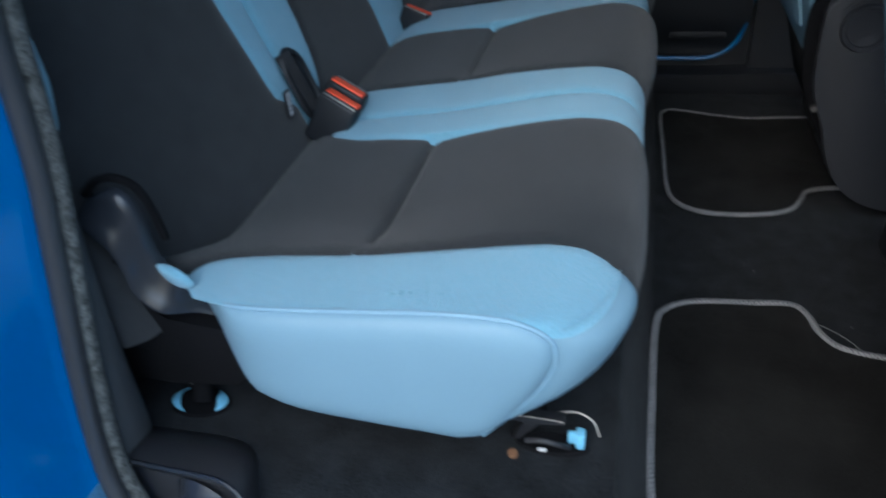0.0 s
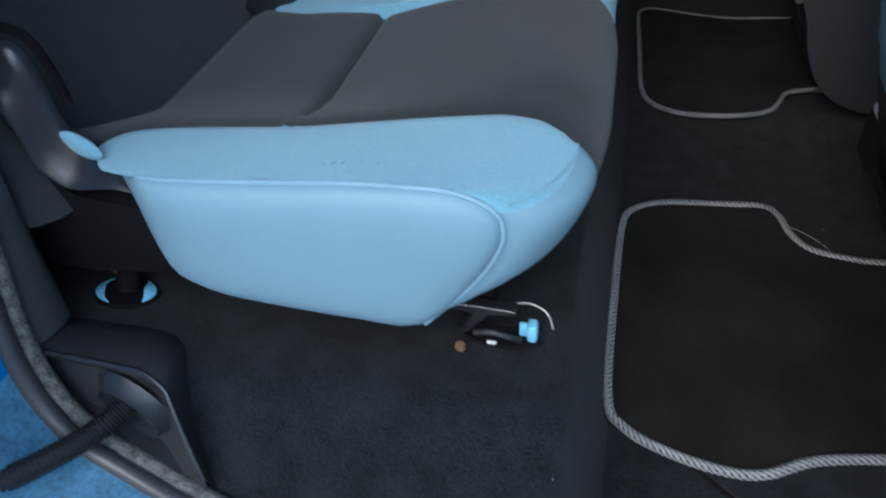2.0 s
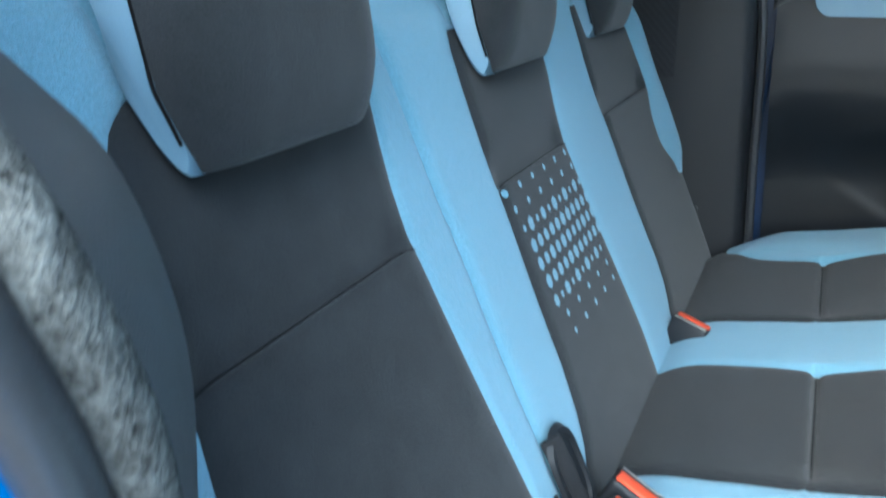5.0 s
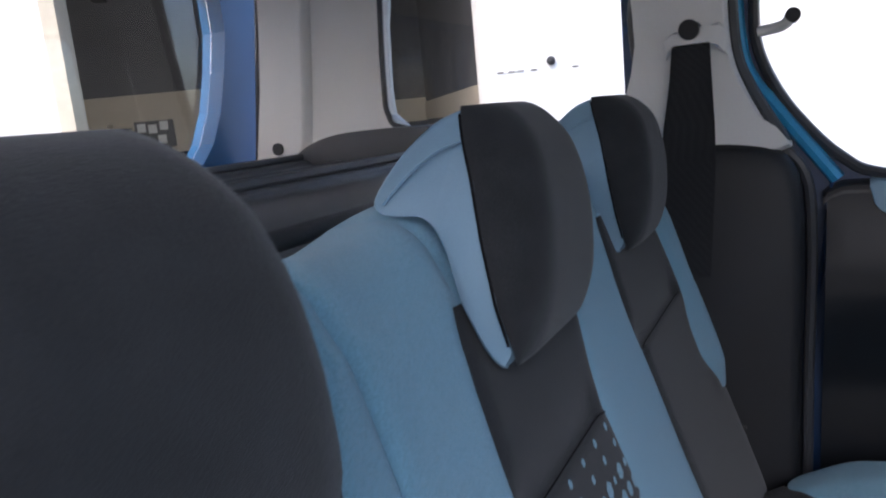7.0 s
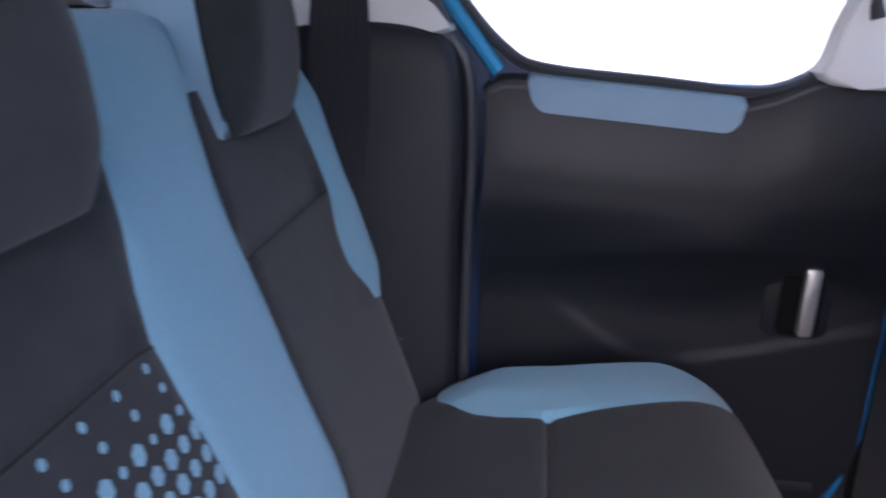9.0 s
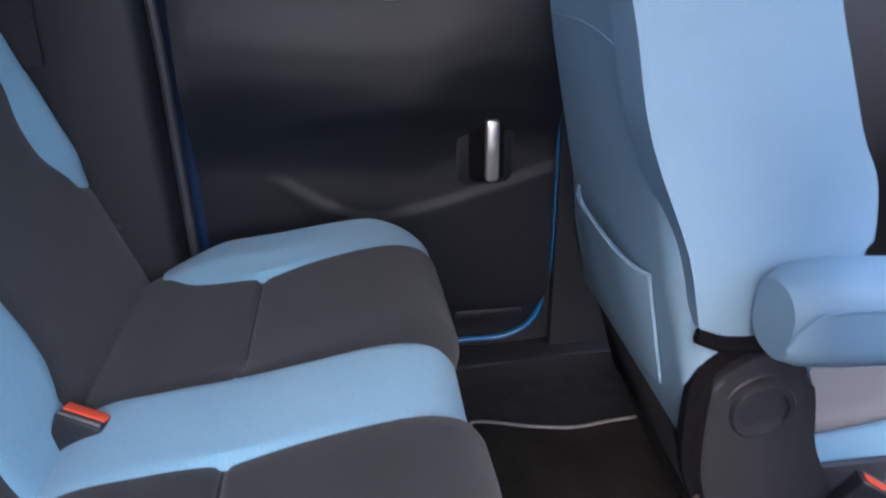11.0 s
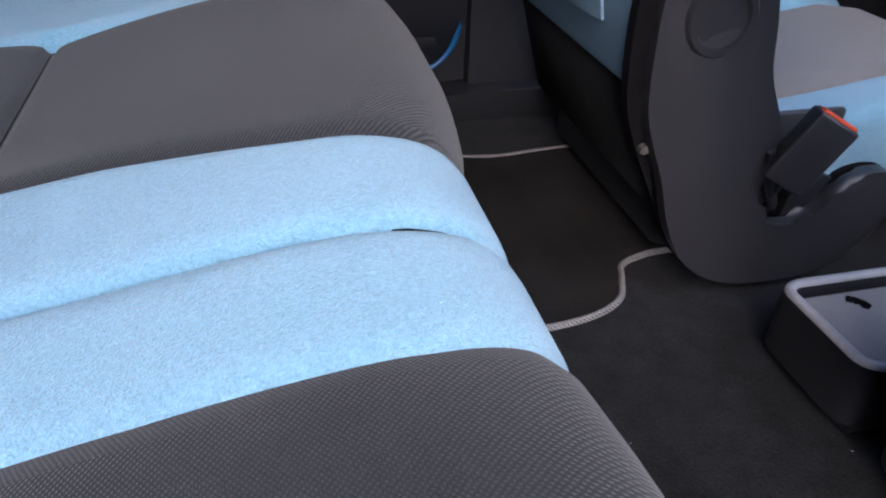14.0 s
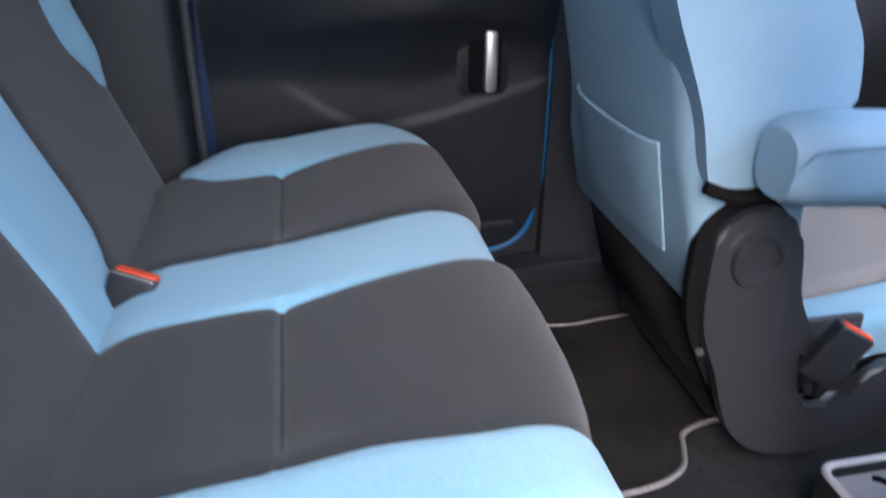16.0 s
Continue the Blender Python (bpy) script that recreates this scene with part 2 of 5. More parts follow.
def frame_ring(outer, inner, axis, lo, hi):
    """A flat frame between two outlines with equal numbers of points, with thickness."""
    a, b, c = AXIS[axis]

    def put(u, v, h):
        q = [0, 0, 0]
        q[a], q[b], q[c] = u, v, h
        return q
    rows = [[put(*p, lo) for p in outer], [put(*p, lo) for p in inner], [put(*p, hi) for p in inner], [put(*p, hi) for p in outer]]
    return grid(rows, close_u=True, close_v=True)


def moved(bm, m):
    bmesh.ops.transform(bm, matrix=m, verts=bm.verts)
    return bm


def rounded(w, h, r, n=5, cx=0.0, cy=0.0):
    """A rounded rectangle's outline."""
    pts = []
    for sx, sy, a0 in ((1, 1, 0), (-1, 1, 90), (-1, -1, 180), (1, -1, 270)):
        for k in range(n + 1):
            a = radians(a0 + 90 * k / n)
            pts.append((cx + sx * (w / 2 - r) + r * math.cos(a), cy + sy * (h / 2 - r) + r * math.sin(a)))
    return pts


def cos_spaced(a, b, n):
    return [a + (b - a) * (1 - math.cos(math.pi * k / n)) / 2 for k in range(n + 1)]


# ---- rear seats ----
PER = 10
# Side profiles (x, z) from the back of the cushion over the top, round the nose and under it.
CUSHION = curve_points([(-0.03, 0.292), (0.06, 0.352), (0.15, 0.369), (0.224, 0.374), (0.240, 0.366), (0.256, 0.375), (0.33, 0.396), (0.40, 0.409), (0.452, 0.412),
                        (0.492, 0.400), (0.513, 0.370), (0.512, 0.330), (0.490, 0.270), (0.44, 0.235), (0.37, 0.225)], PER)
CUSHION_SIDE = curve_points([(0.060, 0.372), (0.124, 0.387), (0.17, 0.393), (0.222, 0.397), (0.24, 0.398), (0.258, 0.399), (0.33, 0.406), (0.393, 0.407), (0.422, 0.402),
                             (0.441, 0.391), (0.448, 0.378), (0.446, 0.355), (0.425, 0.315), (0.400, 0.283), (0.378, 0.258)], PER)
# ... and from the foot of the backrest up its face, over the top and down behind.
BACK = curve_points([(0.035, 0.325), (0.022, 0.365), (-0.005, 0.44), (-0.045, 0.55), (-0.080, 0.655), (-0.0895, 0.685), (-0.1025, 0.694), (-0.110, 0.74), (-0.135, 0.82),
                     (-0.158, 0.885), (-0.180, 0.925), (-0.215, 0.942), (-0.270, 0.932), (-0.305, 0.905), (-0.312, 0.85)], PER)
BACK_SIDE = curve_points([(-0.01, 0.325), (-0.02, 0.365), (-0.035, 0.44), (-0.062, 0.55), (-0.105, 0.655), (-0.120, 0.690), (-0.122, 0.699), (-0.136, 0.74), (-0.165, 0.82),
                          (-0.192, 0.870), (-0.215, 0.905), (-0.235, 0.918), (-0.270, 0.915), (-0.295, 0.895), (-0.305, 0.85)], PER)
SEAM_CUSHION = 4 * PER
SEAM_BACK = 6 * PER - PER // 2
TOP_BACK = 8 * PER + 6


def without(points, flat):
    """The same profile with some of its points replaced: the seam left out, as the blue stripes have it."""
    return curve_points([flat.get(n, tuple(p)) for n, p in enumerate(points[::PER])], PER)


CUSHION_EVEN = without(CUSHION, {3: (0.224, 0.3775), 4: (0.240, 0.3800), 5: (0.256, 0.3825)})
BACK_EVEN = without(BACK, {5: (-0.0908, 0.685), 6: (-0.0943, 0.694)})


def ease(d, reach):
    """0 at an edge, 1 from reach onwards, round between."""
    t = min(max(d / reach, 0.0), 1.0)
    return math.sqrt(1 - (1 - t) ** 2)


def smooth(t):
    t = min(max(t, 0.0), 1.0)
    return t * t * (3 - 2 * t)


class Pad:
    """The skin of a cushion or backrest between y0 and y1; an outer side takes the side profile, an inner one a small round."""

    def __init__(self, mid, side, y0, y1, outer0, outer1, reach, inner_drop, seams=(), swell=0.0, sign=1, even=None, fade=0.05, crown=None):
        self.mid, self.side, self.y0, self.y1 = mid, side, y0, y1
        self.outers, self.reach, self.inner_drop, self.seams, self.swell = (outer0, outer1), reach, inner_drop, seams, swell
        self.even, self.fade, self.crown = even, fade, crown
        d = np.gradient(mid, axis=0)
        self.normal = sign * np.stack([-d[:, 1], d[:, 0]], 1) / np.linalg.norm(d, axis=1)[:, None]

    def at(self, i, y, lift=0.0):
        p = np.array(self.mid[i])
        if self.crown is not None:
            # the dark panels stand out a little over the nose
            g = smooth((self.mid[i][0] - 0.30) / 0.16) if i < 9 * PER else 1.0 - 0.8 * smooth((i - 10 * PER) / (3 * PER))
            f = float(np.interp(y, *self.crown))
            p = p + np.array((0.016 * f * g, 0.005 * f * g))
        if self.even is not None:
            # the cross seam is deep in the dark panels only, and ends at their far edge
            g = 0.0
            for near, far in zip(self.seams[::2], self.seams[1::2]):
                g = max(g, smooth((y - near(i)) / self.fade) * smooth((far(i) + (0.006 if self.fade > 0.02 else 0.0) - y) / (0.006 if self.fade > 0.02 else 0.03)))
            p = p * g + self.even[i] * (1 - g)
        for outer, d in zip(self.outers, (y - self.y0, self.y1 - y)):
            if outer:
                w = ease(d, self.reach)
                wz = smooth((d - outer[0]) / outer[1]) if outer[1] else w
                wz = max(wz, 0.45 + 0.5 * smooth((0.16 - self.mid[i][0]) / 0.1)) if y > 1.0 else wz
                p = np.array((p[0] * w + self.side[i][0] * (1 - w), p[1] * wz + self.side[i][1] * (1 - wz)))
                if self.swell:
                    z = self.mid[i][1]
                    p = p + self.normal[i] * self.swell * math.exp(-((d - 0.045) / 0.035) ** 2) * smooth((z - 0.49) / 0.08) * smooth((0.90 - z) / 0.1)
            else:
                p = p - self.normal[i] * self.inner_drop * (1 - ease(d, 0.018))
                if self.swell:
                    # the shoulder sags towards the joint between the seats
                    p = p - np.array((0, float(np.interp(d, (0.0, 0.03, 0.06, 0.09, 0.12, 0.16, 0.20), (0.014, 0.018, 0.021, 0.020, 0.015, 0.006, 0.0))))) * smooth((self.mid[i][1] - 0.86) / 0.05)
        for s in self.seams:
            p = p - self.normal[i] * 0.0035 * math.exp(-((y - s(i)) / 0.005) ** 2)
        p = p + self.normal[i] * lift
        return (p[0], y, p[1])

    def sheet(self, i0, i1, left, right, cols):
        """Part of the skin between two lines left(i) and right(i)."""
        return grid([[self.at(i, y) for y in cos_spaced(left(i), right(i), cols)] for i in range(i0, i1 + 1)])


CROWN_SINGLE = ((-0.02, 0.08, 0.16, 0.32, 0.378, 0.42, 0.4545), (0.0, 0.05, 0.45, 0.45, 0.05, -0.1, -0.7))
CROWN_DOUBLE = ((0.455, 0.50, 0.55, 0.65, 0.76, 0.83, 0.985, 1.05, 1.2, 1.365), (-0.7, 0.0, 0.2, 0.95, 1.1, 0.9, 0.8, 0.8, 0.5, 0.0))


def level(v):
    return lambda i: v


def draw_in(x):
    return 0.052 * smooth((0.150 - x) / 0.090)


def near_edge(i):
    """The outer side of the single seat's cushion draws in towards the back."""
    return -0.020 + draw_in(CUSHION_SIDE[i][0])


def far_edge(i):
    return 1.365 - near_edge(i)


def far_bolster(i):
    """Inner line of the double seat's side bolster: a point near the back, full breadth before the cross seam."""
    x = CUSHION[i][0]
    if i >= 9 * PER:
        return 1.268
    return min(far_edge(i) - 0.001, float(np.interp(x, (0.052, 0.070, 0.10, 0.13, 0.17, 0.24, 0.30, 0.40, 0.50), (1.335, 1.308, 1.283, 1.266, 1.256, 1.257, 1.264, 1.268, 1.268))))


def near_bolster(i):
    """Inner line of the single seat's side bolster: starts as a point, widens fast, narrows again over the nose."""
    x = CUSHION[i][0]
    if i < PER:
        return 0.033
    if i >= 9 * PER:
        return float(np.interp(i, (9 * PER, 10.5 * PER), (0.0865, 0.072)))
    return max(near_edge(i) + 0.001, float(np.interp(x, (0.059, 0.060, 0.069, 0.078, 0.096, 0.124, 0.150, 0.20, 0.242, 0.318, 0.396, 0.43, 0.463, 0.487, 0.50),
                                                     (0.032, 0.033, 0.044, 0.052, 0.060, 0.066, 0.069, 0.071, 0.073, 0.079, 0.091, 0.097, 0.098, 0.090, 0.078))))


def back_bolster(edge, inward):
    """The blue side bolster of a backrest starts as a point low on the edge and widens upwards."""
    def line(i):
        z = BACK[i][1]
        if inward > 0:
            if i > TOP_BACK:
                return 0.165
            return float(np.interp(z, (0.47, 0.50, 0.535, 0.57, 0.61, 0.67, 0.75, 0.81, 0.828, 0.842, 0.853, 0.862), (edge + 0.002, edge + 0.03, 0.052, 0.079, 0.093, 0.106, 0.118, 0.128, 0.131, 0.140, 0.153, 0.170)))
        return edge + inward * (0.002 + 0.060 * smooth((z - 0.490) / 0.03) + 0.045 * smooth((z - 0.50) / 0.10) - 0.022 * smooth((z - 0.62) / 0.08) + 0.01 * smooth((z - 0.72) / 0.12))
    return line


def backline(zs, ys):
    """A stripe's edge on a backrest, given by its place at some heights."""
    return lambda i: float(np.interp(BACK[i][1], zs, ys)) if i <= TOP_BACK else float(ys[-1])


SINGLE_INNER = backline((0.385, 0.40, 0.412, 0.43, 0.55, 0.64, 0.70, 0.74, 0.78, 0.83, 0.88), (0.444, 0.425, 0.405, 0.401, 0.393, 0.385, 0.381, 0.386, 0.394, 0.408, 0.430))
MIDDLE_NEAR = backline((0.375, 0.385, 0.40, 0.43, 0.485, 0.60, 0.70, 0.80, 0.84, 0.89), (0.515, 0.530, 0.541, 0.553, 0.564, 0.570, 0.575, 0.581, 0.587, 0.606))
MIDDLE_FAR = backline((0.37, 0.40, 0.47, 0.56, 0.65, 0.69, 0.73, 0.78, 0.86), (0.838, 0.841, 0.836, 0.827, 0.816, 0.813, 0.824, 0.843, 0.860))
OUTER_NEAR = backline((0.37, 0.385, 0.41, 0.45, 0.60, 0.72, 0.78, 0.85, 0.89), (0.985, 0.998, 1.012, 1.018, 1.014, 1.010, 1.013, 1.026, 1.045))


def headrest(seat, y, slim, back, name="headrest"):
    """Comma-shaped head restraint: blue shell that hooks over the shoulder, dark pad in front."""
    def split(z):
        """The seam between shell and pad, seen from the side."""
        return float(np.interp(z, (0.823, 0.843, 0.867, 0.905, 0.958, 0.98, 1.003, 1.018), (-0.106, -0.109, -0.113, -0.121, -0.131, -0.138, -0.147, -0.152)))

    def breadth(z):
        return float(np.interp(z, (0.79, 0.828, 0.863, 0.913, 0.953, 0.983, 1.003, 1.023), (0.82, 0.93, 1.0, 0.94, 0.86, 0.75, 0.62, 0.46)))
    rear = curve_points([(-0.152, 1.016), (-0.175, 1.007), (-0.201, 0.983), (-0.224, 0.950), (-0.219, 0.938), (-0.205, 0.935), (-0.179, 0.933), (-0.161, 0.913), (-0.146, 0.865), (-0.130, 0.819), (-0.117, 0.807), (-0.106, 0.821)], 4)
    joint = [(split(z), z) for z in np.linspace(0.823, 1.016, 24)]
    shell = joint + [tuple(p) for p in rear[1:-1]]
    front = curve_points([(-0.106, 0.822), (-0.096, 0.811), (-0.084, 0.822), (-0.072, 0.861), (-0.069, 0.923), (-0.079, 0.978), (-0.098, 1.005), (-0.125, 1.018), (-0.152, 1.017)], 5)
    pad = [(x - slim * smooth((x + 0.133) / 0.05), z) for x, z in front]
    mid = 0.915
    rings = []
    for k in range(19):
        v = -math.cos(math.pi * k / 18)
        e = 1 - math.sqrt(max(0.0, 1 - max(0.0, (abs(v) - 0.80) / 0.20) ** 2))
        rings.append([(x + 0.006 * e * (x < split(z) - 0.01) + back, y + v * 0.101 * breadth(z), z + (mid - z) * 0.025 * e) for x, z in shell])
    made = part(name, loft(rings), BLUE_SKIN, seat, "light blue headrest shell")
    rings = []
    for k in range(33):
        v = -math.cos(math.pi * k / 32)
        e = 1 - math.sqrt(max(0.0, 1 - max(0.0, (abs(v) - 0.52) / 0.48) ** 2))
        rings.append([(split(z) + 0.0012 + (x - split(z)) * (1 - e) + back, y + v * 0.1015 * breadth(z) * float(np.interp(z, (0.80, 0.815, 0.835, 0.87), (0.94, 0.96, 0.985, 1.0))), z) for x, z in pad])
    part("front_pad", grid(rings), BACK_FABRIC, made, "charcoal fabric headrest pad")
    part("pad_piping", tube([(split(z) + back, y - 0.1015 * breadth(z), z) for z in np.linspace(0.83, 1.012, 12)], 0.0012, 6), THREAD_AND_CREASE, made, "dark seam")
    part("shell_seam", tube([(x + back, y - 0.1025 * breadth(z), z) for x, z in ((-0.143, 0.991), (-0.163, 0.985), (-0.188, 0.968), (-0.211, 0.945))], 0.0016, 6), BLUE_SKIN, made)
    for dy in (-0.045, 0.045):
        part("post", tube([(-0.200 + back, y + dy, 0.90), (-0.193 + back, y + dy, 0.95)], 0.006, 8), SILVER, made, "steel headrest post")


def seat_body(seat, y0, y1, spans, outer0, outer1):
    """Cushion and backrest of one seat unit. spans: the dark panels (from, to) across it."""
    c_edges = [near_edge if outer0 else level(y0), far_edge if outer1 else level(y1)]
    seams = [level(v) for s in spans for v in s]
    if outer0:
        seams[0] = near_bolster
        seams[1] = lambda i: float(np.interp(CUSHION[i][0], (0.05, 0.068, 0.084, 0.124, 0.20, 0.35, 0.45, 0.50), (0.447, 0.415, 0.398, 0.381, 0.374, 0.370, 0.372, 0.378))) if i < 10 * PER else 0.378
    else:
        seams[0] = lambda i: 0.566 - 0.021 * smooth((CUSHION[i][0] - 0.30) / 0.13)
    if outer1:
        seams[-1] = far_bolster
    cushion = Pad(CUSHION, CUSHION_SIDE, y0 - (0.02 if outer0 else 0), y1 + (0.02 if outer1 else 0), outer0 and (0.06, 0.14), outer1 and (0.03, 0.09), 0.10, 0.009, seams, even=CUSHION_EVEN, crown=CROWN_SINGLE if outer0 else CROWN_DOUBLE)
    lines = [c_edges[0]] + seams + [c_edges[1]]
    last = len(CUSHION) - 1
    for k in range(len(lines) - 1):
        dark = k % 2 == 1
        if dark:
            part("cushion_rear_panel", cushion.sheet(0, SEAM_CUSHION, lines[k], lines[k + 1], 16), DARK_FABRIC, seat, "charcoal woven seat panel")
            # thin dark tube that draws the shade in the cushion's crease
            part("cross_seam", tube([cushion.at(SEAM_CUSHION, y, 0.0002) for y in np.linspace(lines[k](SEAM_CUSHION) + 0.03, lines[k + 1](SEAM_CUSHION) - 0.004, 18)], 0.0006, 6, per=2), THREAD_AND_CREASE, seat, "sewn seam with a dark line for its crease shade")
            part("cushion_front_panel", cushion.sheet(SEAM_CUSHION, last, lines[k], lines[k + 1], 16), DARK_FABRIC, seat, "charcoal woven seat panel")
        else:
            near = outer0 and k == 0
            part("cushion_bolster", cushion.sheet(PER if near else 10 if outer1 and k == len(lines) - 2 else 0, 9 * PER + 2 if near else last, lines[k], lines[k + 1], 12), BLUE_FABRIC, seat, "light blue velour stripe")
            if near:
                part("bolster_nose", cushion.sheet(9 * PER + 2, last, lines[k], lines[k + 1], 12), SIDE_SKIN, seat, "smooth light blue bolster nose")
    # backrest
    e0, e1 = (y0 - 0.03 if outer0 else y0), (y1 + 0.030 if outer1 else y1)
    b_lines = [level(e0)]
    for n, (a, b) in enumerate(spans):
        b_lines.append(back_bolster(e0, 1) if outer0 else (MIDDLE_NEAR, OUTER_NEAR)[n])
        b_lines.append(SINGLE_INNER if outer0 else back_bolster(e1, -1) if n else MIDDLE_FAR)
    b_lines.append(level(e1))
    back = Pad(BACK, BACK_SIDE, e0, e1, outer0 and (0, 0), outer1 and (0, 0), 0.05, 0.010, b_lines[1:-1], 0.020, -1, BACK_EVEN, 0.012)
    last = len(BACK) - 1
    for k in range(len(b_lines) - 1):
        if k % 2 == 1:
            part("backrest_lower_panel", back.sheet(0, SEAM_BACK, b_lines[k], b_lines[k + 1], 16), BACK_FABRIC, seat, "charcoal woven backrest panel")
            # thin dark tube that draws the shade in the backrest's crease
            part("cross_seam", tube([back.at(SEAM_BACK, y, 0.0004) for y in np.linspace(b_lines[k](SEAM_BACK) + 0.006, b_lines[k + 1](SEAM_BACK) - 0.004, 18)], 0.0008, 6, per=2), THREAD_AND_CREASE, seat, "sewn seam with a dark line for its crease shade")
            part("backrest_upper_panel", back.sheet(SEAM_BACK, TOP_BACK, b_lines[k], b_lines[k + 1], 16), BACK_FABRIC, seat, "charcoal woven backrest panel")
            part("backrest_top", back.sheet(TOP_BACK, last, b_lines[k], b_lines[k + 1], 16), BLUE_FABRIC, seat, "light blue shoulder panel")
        else:
            part("backrest_bolster", back.sheet(0, last, b_lines[k], b_lines[k + 1], 12), BLUE_FABRIC, seat, "light blue velour stripe")
    for n, (a, b) in enumerate(spans):
        headrest(seat, 0.5 * (a + b) + (0.02 if outer0 else 0.005), 0.0 if outer0 else (0.009, 0.004)[n], (0.0, -0.014)[n])
    # carcass below and behind
    part("seat_pan", box(-0.02, 0.40, y0 + 0.03, y1 - 0.03, 0.225, 0.30, 0.02), PLASTIC, seat, "black seat pan")
    part("backrest_shell", plate([(0.0, 0.33), (-0.05, 0.33), (-0.11, 0.33), (-0.318, 0.84), (-0.30, 0.87), (-0.2, 0.85)], "y", y0 + 0.012, y1 - 0.012, 0.01), PLASTIC, seat, "dark backrest shell")
    return cushion, back


single = thing("rear_single_seat", (0.2, 0.2, 0.2), "single rear car seat in light blue velour with charcoal panels", "car seat", "rear seats")
pads_1 = seat_body(single, 0.0, 0.4543, [(0.085, 0.378)], True, False)
bench = thing("rear_double_seat", (0.2, 0.9, 0.2), "double rear car seat in light blue velour with charcoal panels", "car seat", "rear seats")
pads_2 = seat_body(bench, 0.4557, 1.365, [(0.537, 0.835), (0.985, 1.285)], False, True)

# side panel of the single seat's cushion with its piping
PANEL = [(0.098, 0.380), (0.124, 0.387), (0.17, 0.393), (0.266, 0.400), (0.33, 0.406), (0.393, 0.407), (0.422, 0.402), (0.441, 0.391), (0.448, 0.378), (0.446, 0.355), (0.425, 0.315),
         (0.378, 0.258), (0.32, 0.256), (0.25, 0.260), (0.185, 0.267), (0.140, 0.282), (0.116, 0.308), (0.094, 0.345), (0.070, 0.376)]


def cushion_side(seat, y, way):
    edge = curve_points([(x, z) for x, z in PANEL], 3, True)
    c = np.array((0.28, 0.335))
    rings = []
    for k, (s, dy) in enumerate(((0.86, 0.03), (0.995, 0.004), (0.985, -0.004), (0.96, -0.0075), (0.93, -0.010), (0.88, -0.0125), (0.82, -0.0145), (0.75, -0.016), (0.66, -0.0172), (0.56, -0.0182), (0.4, -0.019), (0.2, -0.0198), (0.05, -0.020))):
        rings.append([(*(c + (np.array(p) - c) * s),) for p in edge])
        rings[-1] = [(x, y + draw_in(x) + way * dy * (1.0 if dy > 0 else smooth((x - 0.075) / 0.12)), z) for x, z in rings[-1]]
    panel = part("side_panel", loft(rings), SIDE_SKIN, seat, "smooth light blue side panel")
    pip = [(x, y + draw_in(x) + way * -0.002, z) for x, z in [PANEL[-1]] + PANEL[:12]]
    part("piping", tube(pip, 0.0023, 8), BLUE_SKIN, panel, "pale blue piping")


cushion_side(single, -0.02, 1)
part("nose_seam", tube([pads_1[0].at(9 * PER - 2 + k // 2, y, 0.0006) for k, y in enumerate(np.linspace(-0.016, 0.084, 9))], 0.0013, 6), BLUE_FABRIC, single)

slit = thing("cushion_joint", (0.47, 0.455, 0.40), "strip of joint shade where the two seat cushions meet at the front", "seat joint", kind="structure")
# solid black strip that draws the shade in the joint
part("slit", tube([(0.452, 0.4548, 0.4038), (0.462, 0.4540, 0.4035), (0.478, 0.4510, 0.4000), (0.490, 0.4465, 0.3935)], 0.0022, 8, flat=0.6), PIT, slit, "dark strip for the slit's shade")

# ---- the car's shell ----
NEAR_SIDE, FAR_SIDE = -0.26, 1.50


def carpet_height(x, y):
    """Footwell floor, the step under the seats, and the fall of the step towards the near sill."""
    t = min(max((0.555 - x) / 0.05, 0), 1)
    step = 0.19 * t * t * (3 - 2 * t)
    s = min(max((-0.035 - y) / 0.16, 0), 1)
    lip = 1 - 0.75 * s * s * (3 - 2 * s)
    wob = 0.004 * noise.noise((x * 6, y * 6, 0.3))
    rise = 0.06 * min(max((x - 1.25) / 0.4, 0), 1)
    return step * lip + wob * t + rise - 0.004


xs = list(np.linspace(-0.35, 0.48, 18)) + list(np.linspace(0.49, 0.575, 18)) + list(np.linspace(0.6, 1.75, 24))
ys = list(np.linspace(-0.22, 0.02, 22)) + list(np.linspace(0.05, 1.50, 34))
solo("floor", grid([[(x, y, carpet_height(x, y)) for y in ys] for x in xs]), CARPET, "black carpet with a step under the rear seats", "floor", "structure")
solo("underbody", box(-1.2, 1.9, -0.2, 1.5, -0.2, -0.03, 0.01), PLASTIC, "dark underbody below the carpet", "floor", "structure")
solo("cargo_floor", box(-1.15, -0.33, 0.0, 1.42, 0.10, 0.16, 0.01), CARPET, "dark luggage floor behind the rear seats", "floor", "structure")
solo("roof", plate([(-1.17, 1.39), (-1.1, 1.425), (0.5, 1.465), (1.1, 1.445), (1.26, 1.395), (1.26, 1.38), (1.1, 1.43), (0.5, 1.45), (-1.1, 1.41)], "y", -0.06, 1.50, 0.004), PAINT, "metallic blue car roof", "roof", "structure")
solo("ceiling", plate([(-1.15, 1.36), (-1.1, 1.40), (0.5, 1.44), (1.1, 1.42), (1.25, 1.37), (1.25, 1.34), (1.1, 1.37), (0.5, 1.39), (-1.1, 1.35)], "y", -0.02, 1.46, 0.01), HEADLINER, "pale grey headliner", "ceiling", "structure")


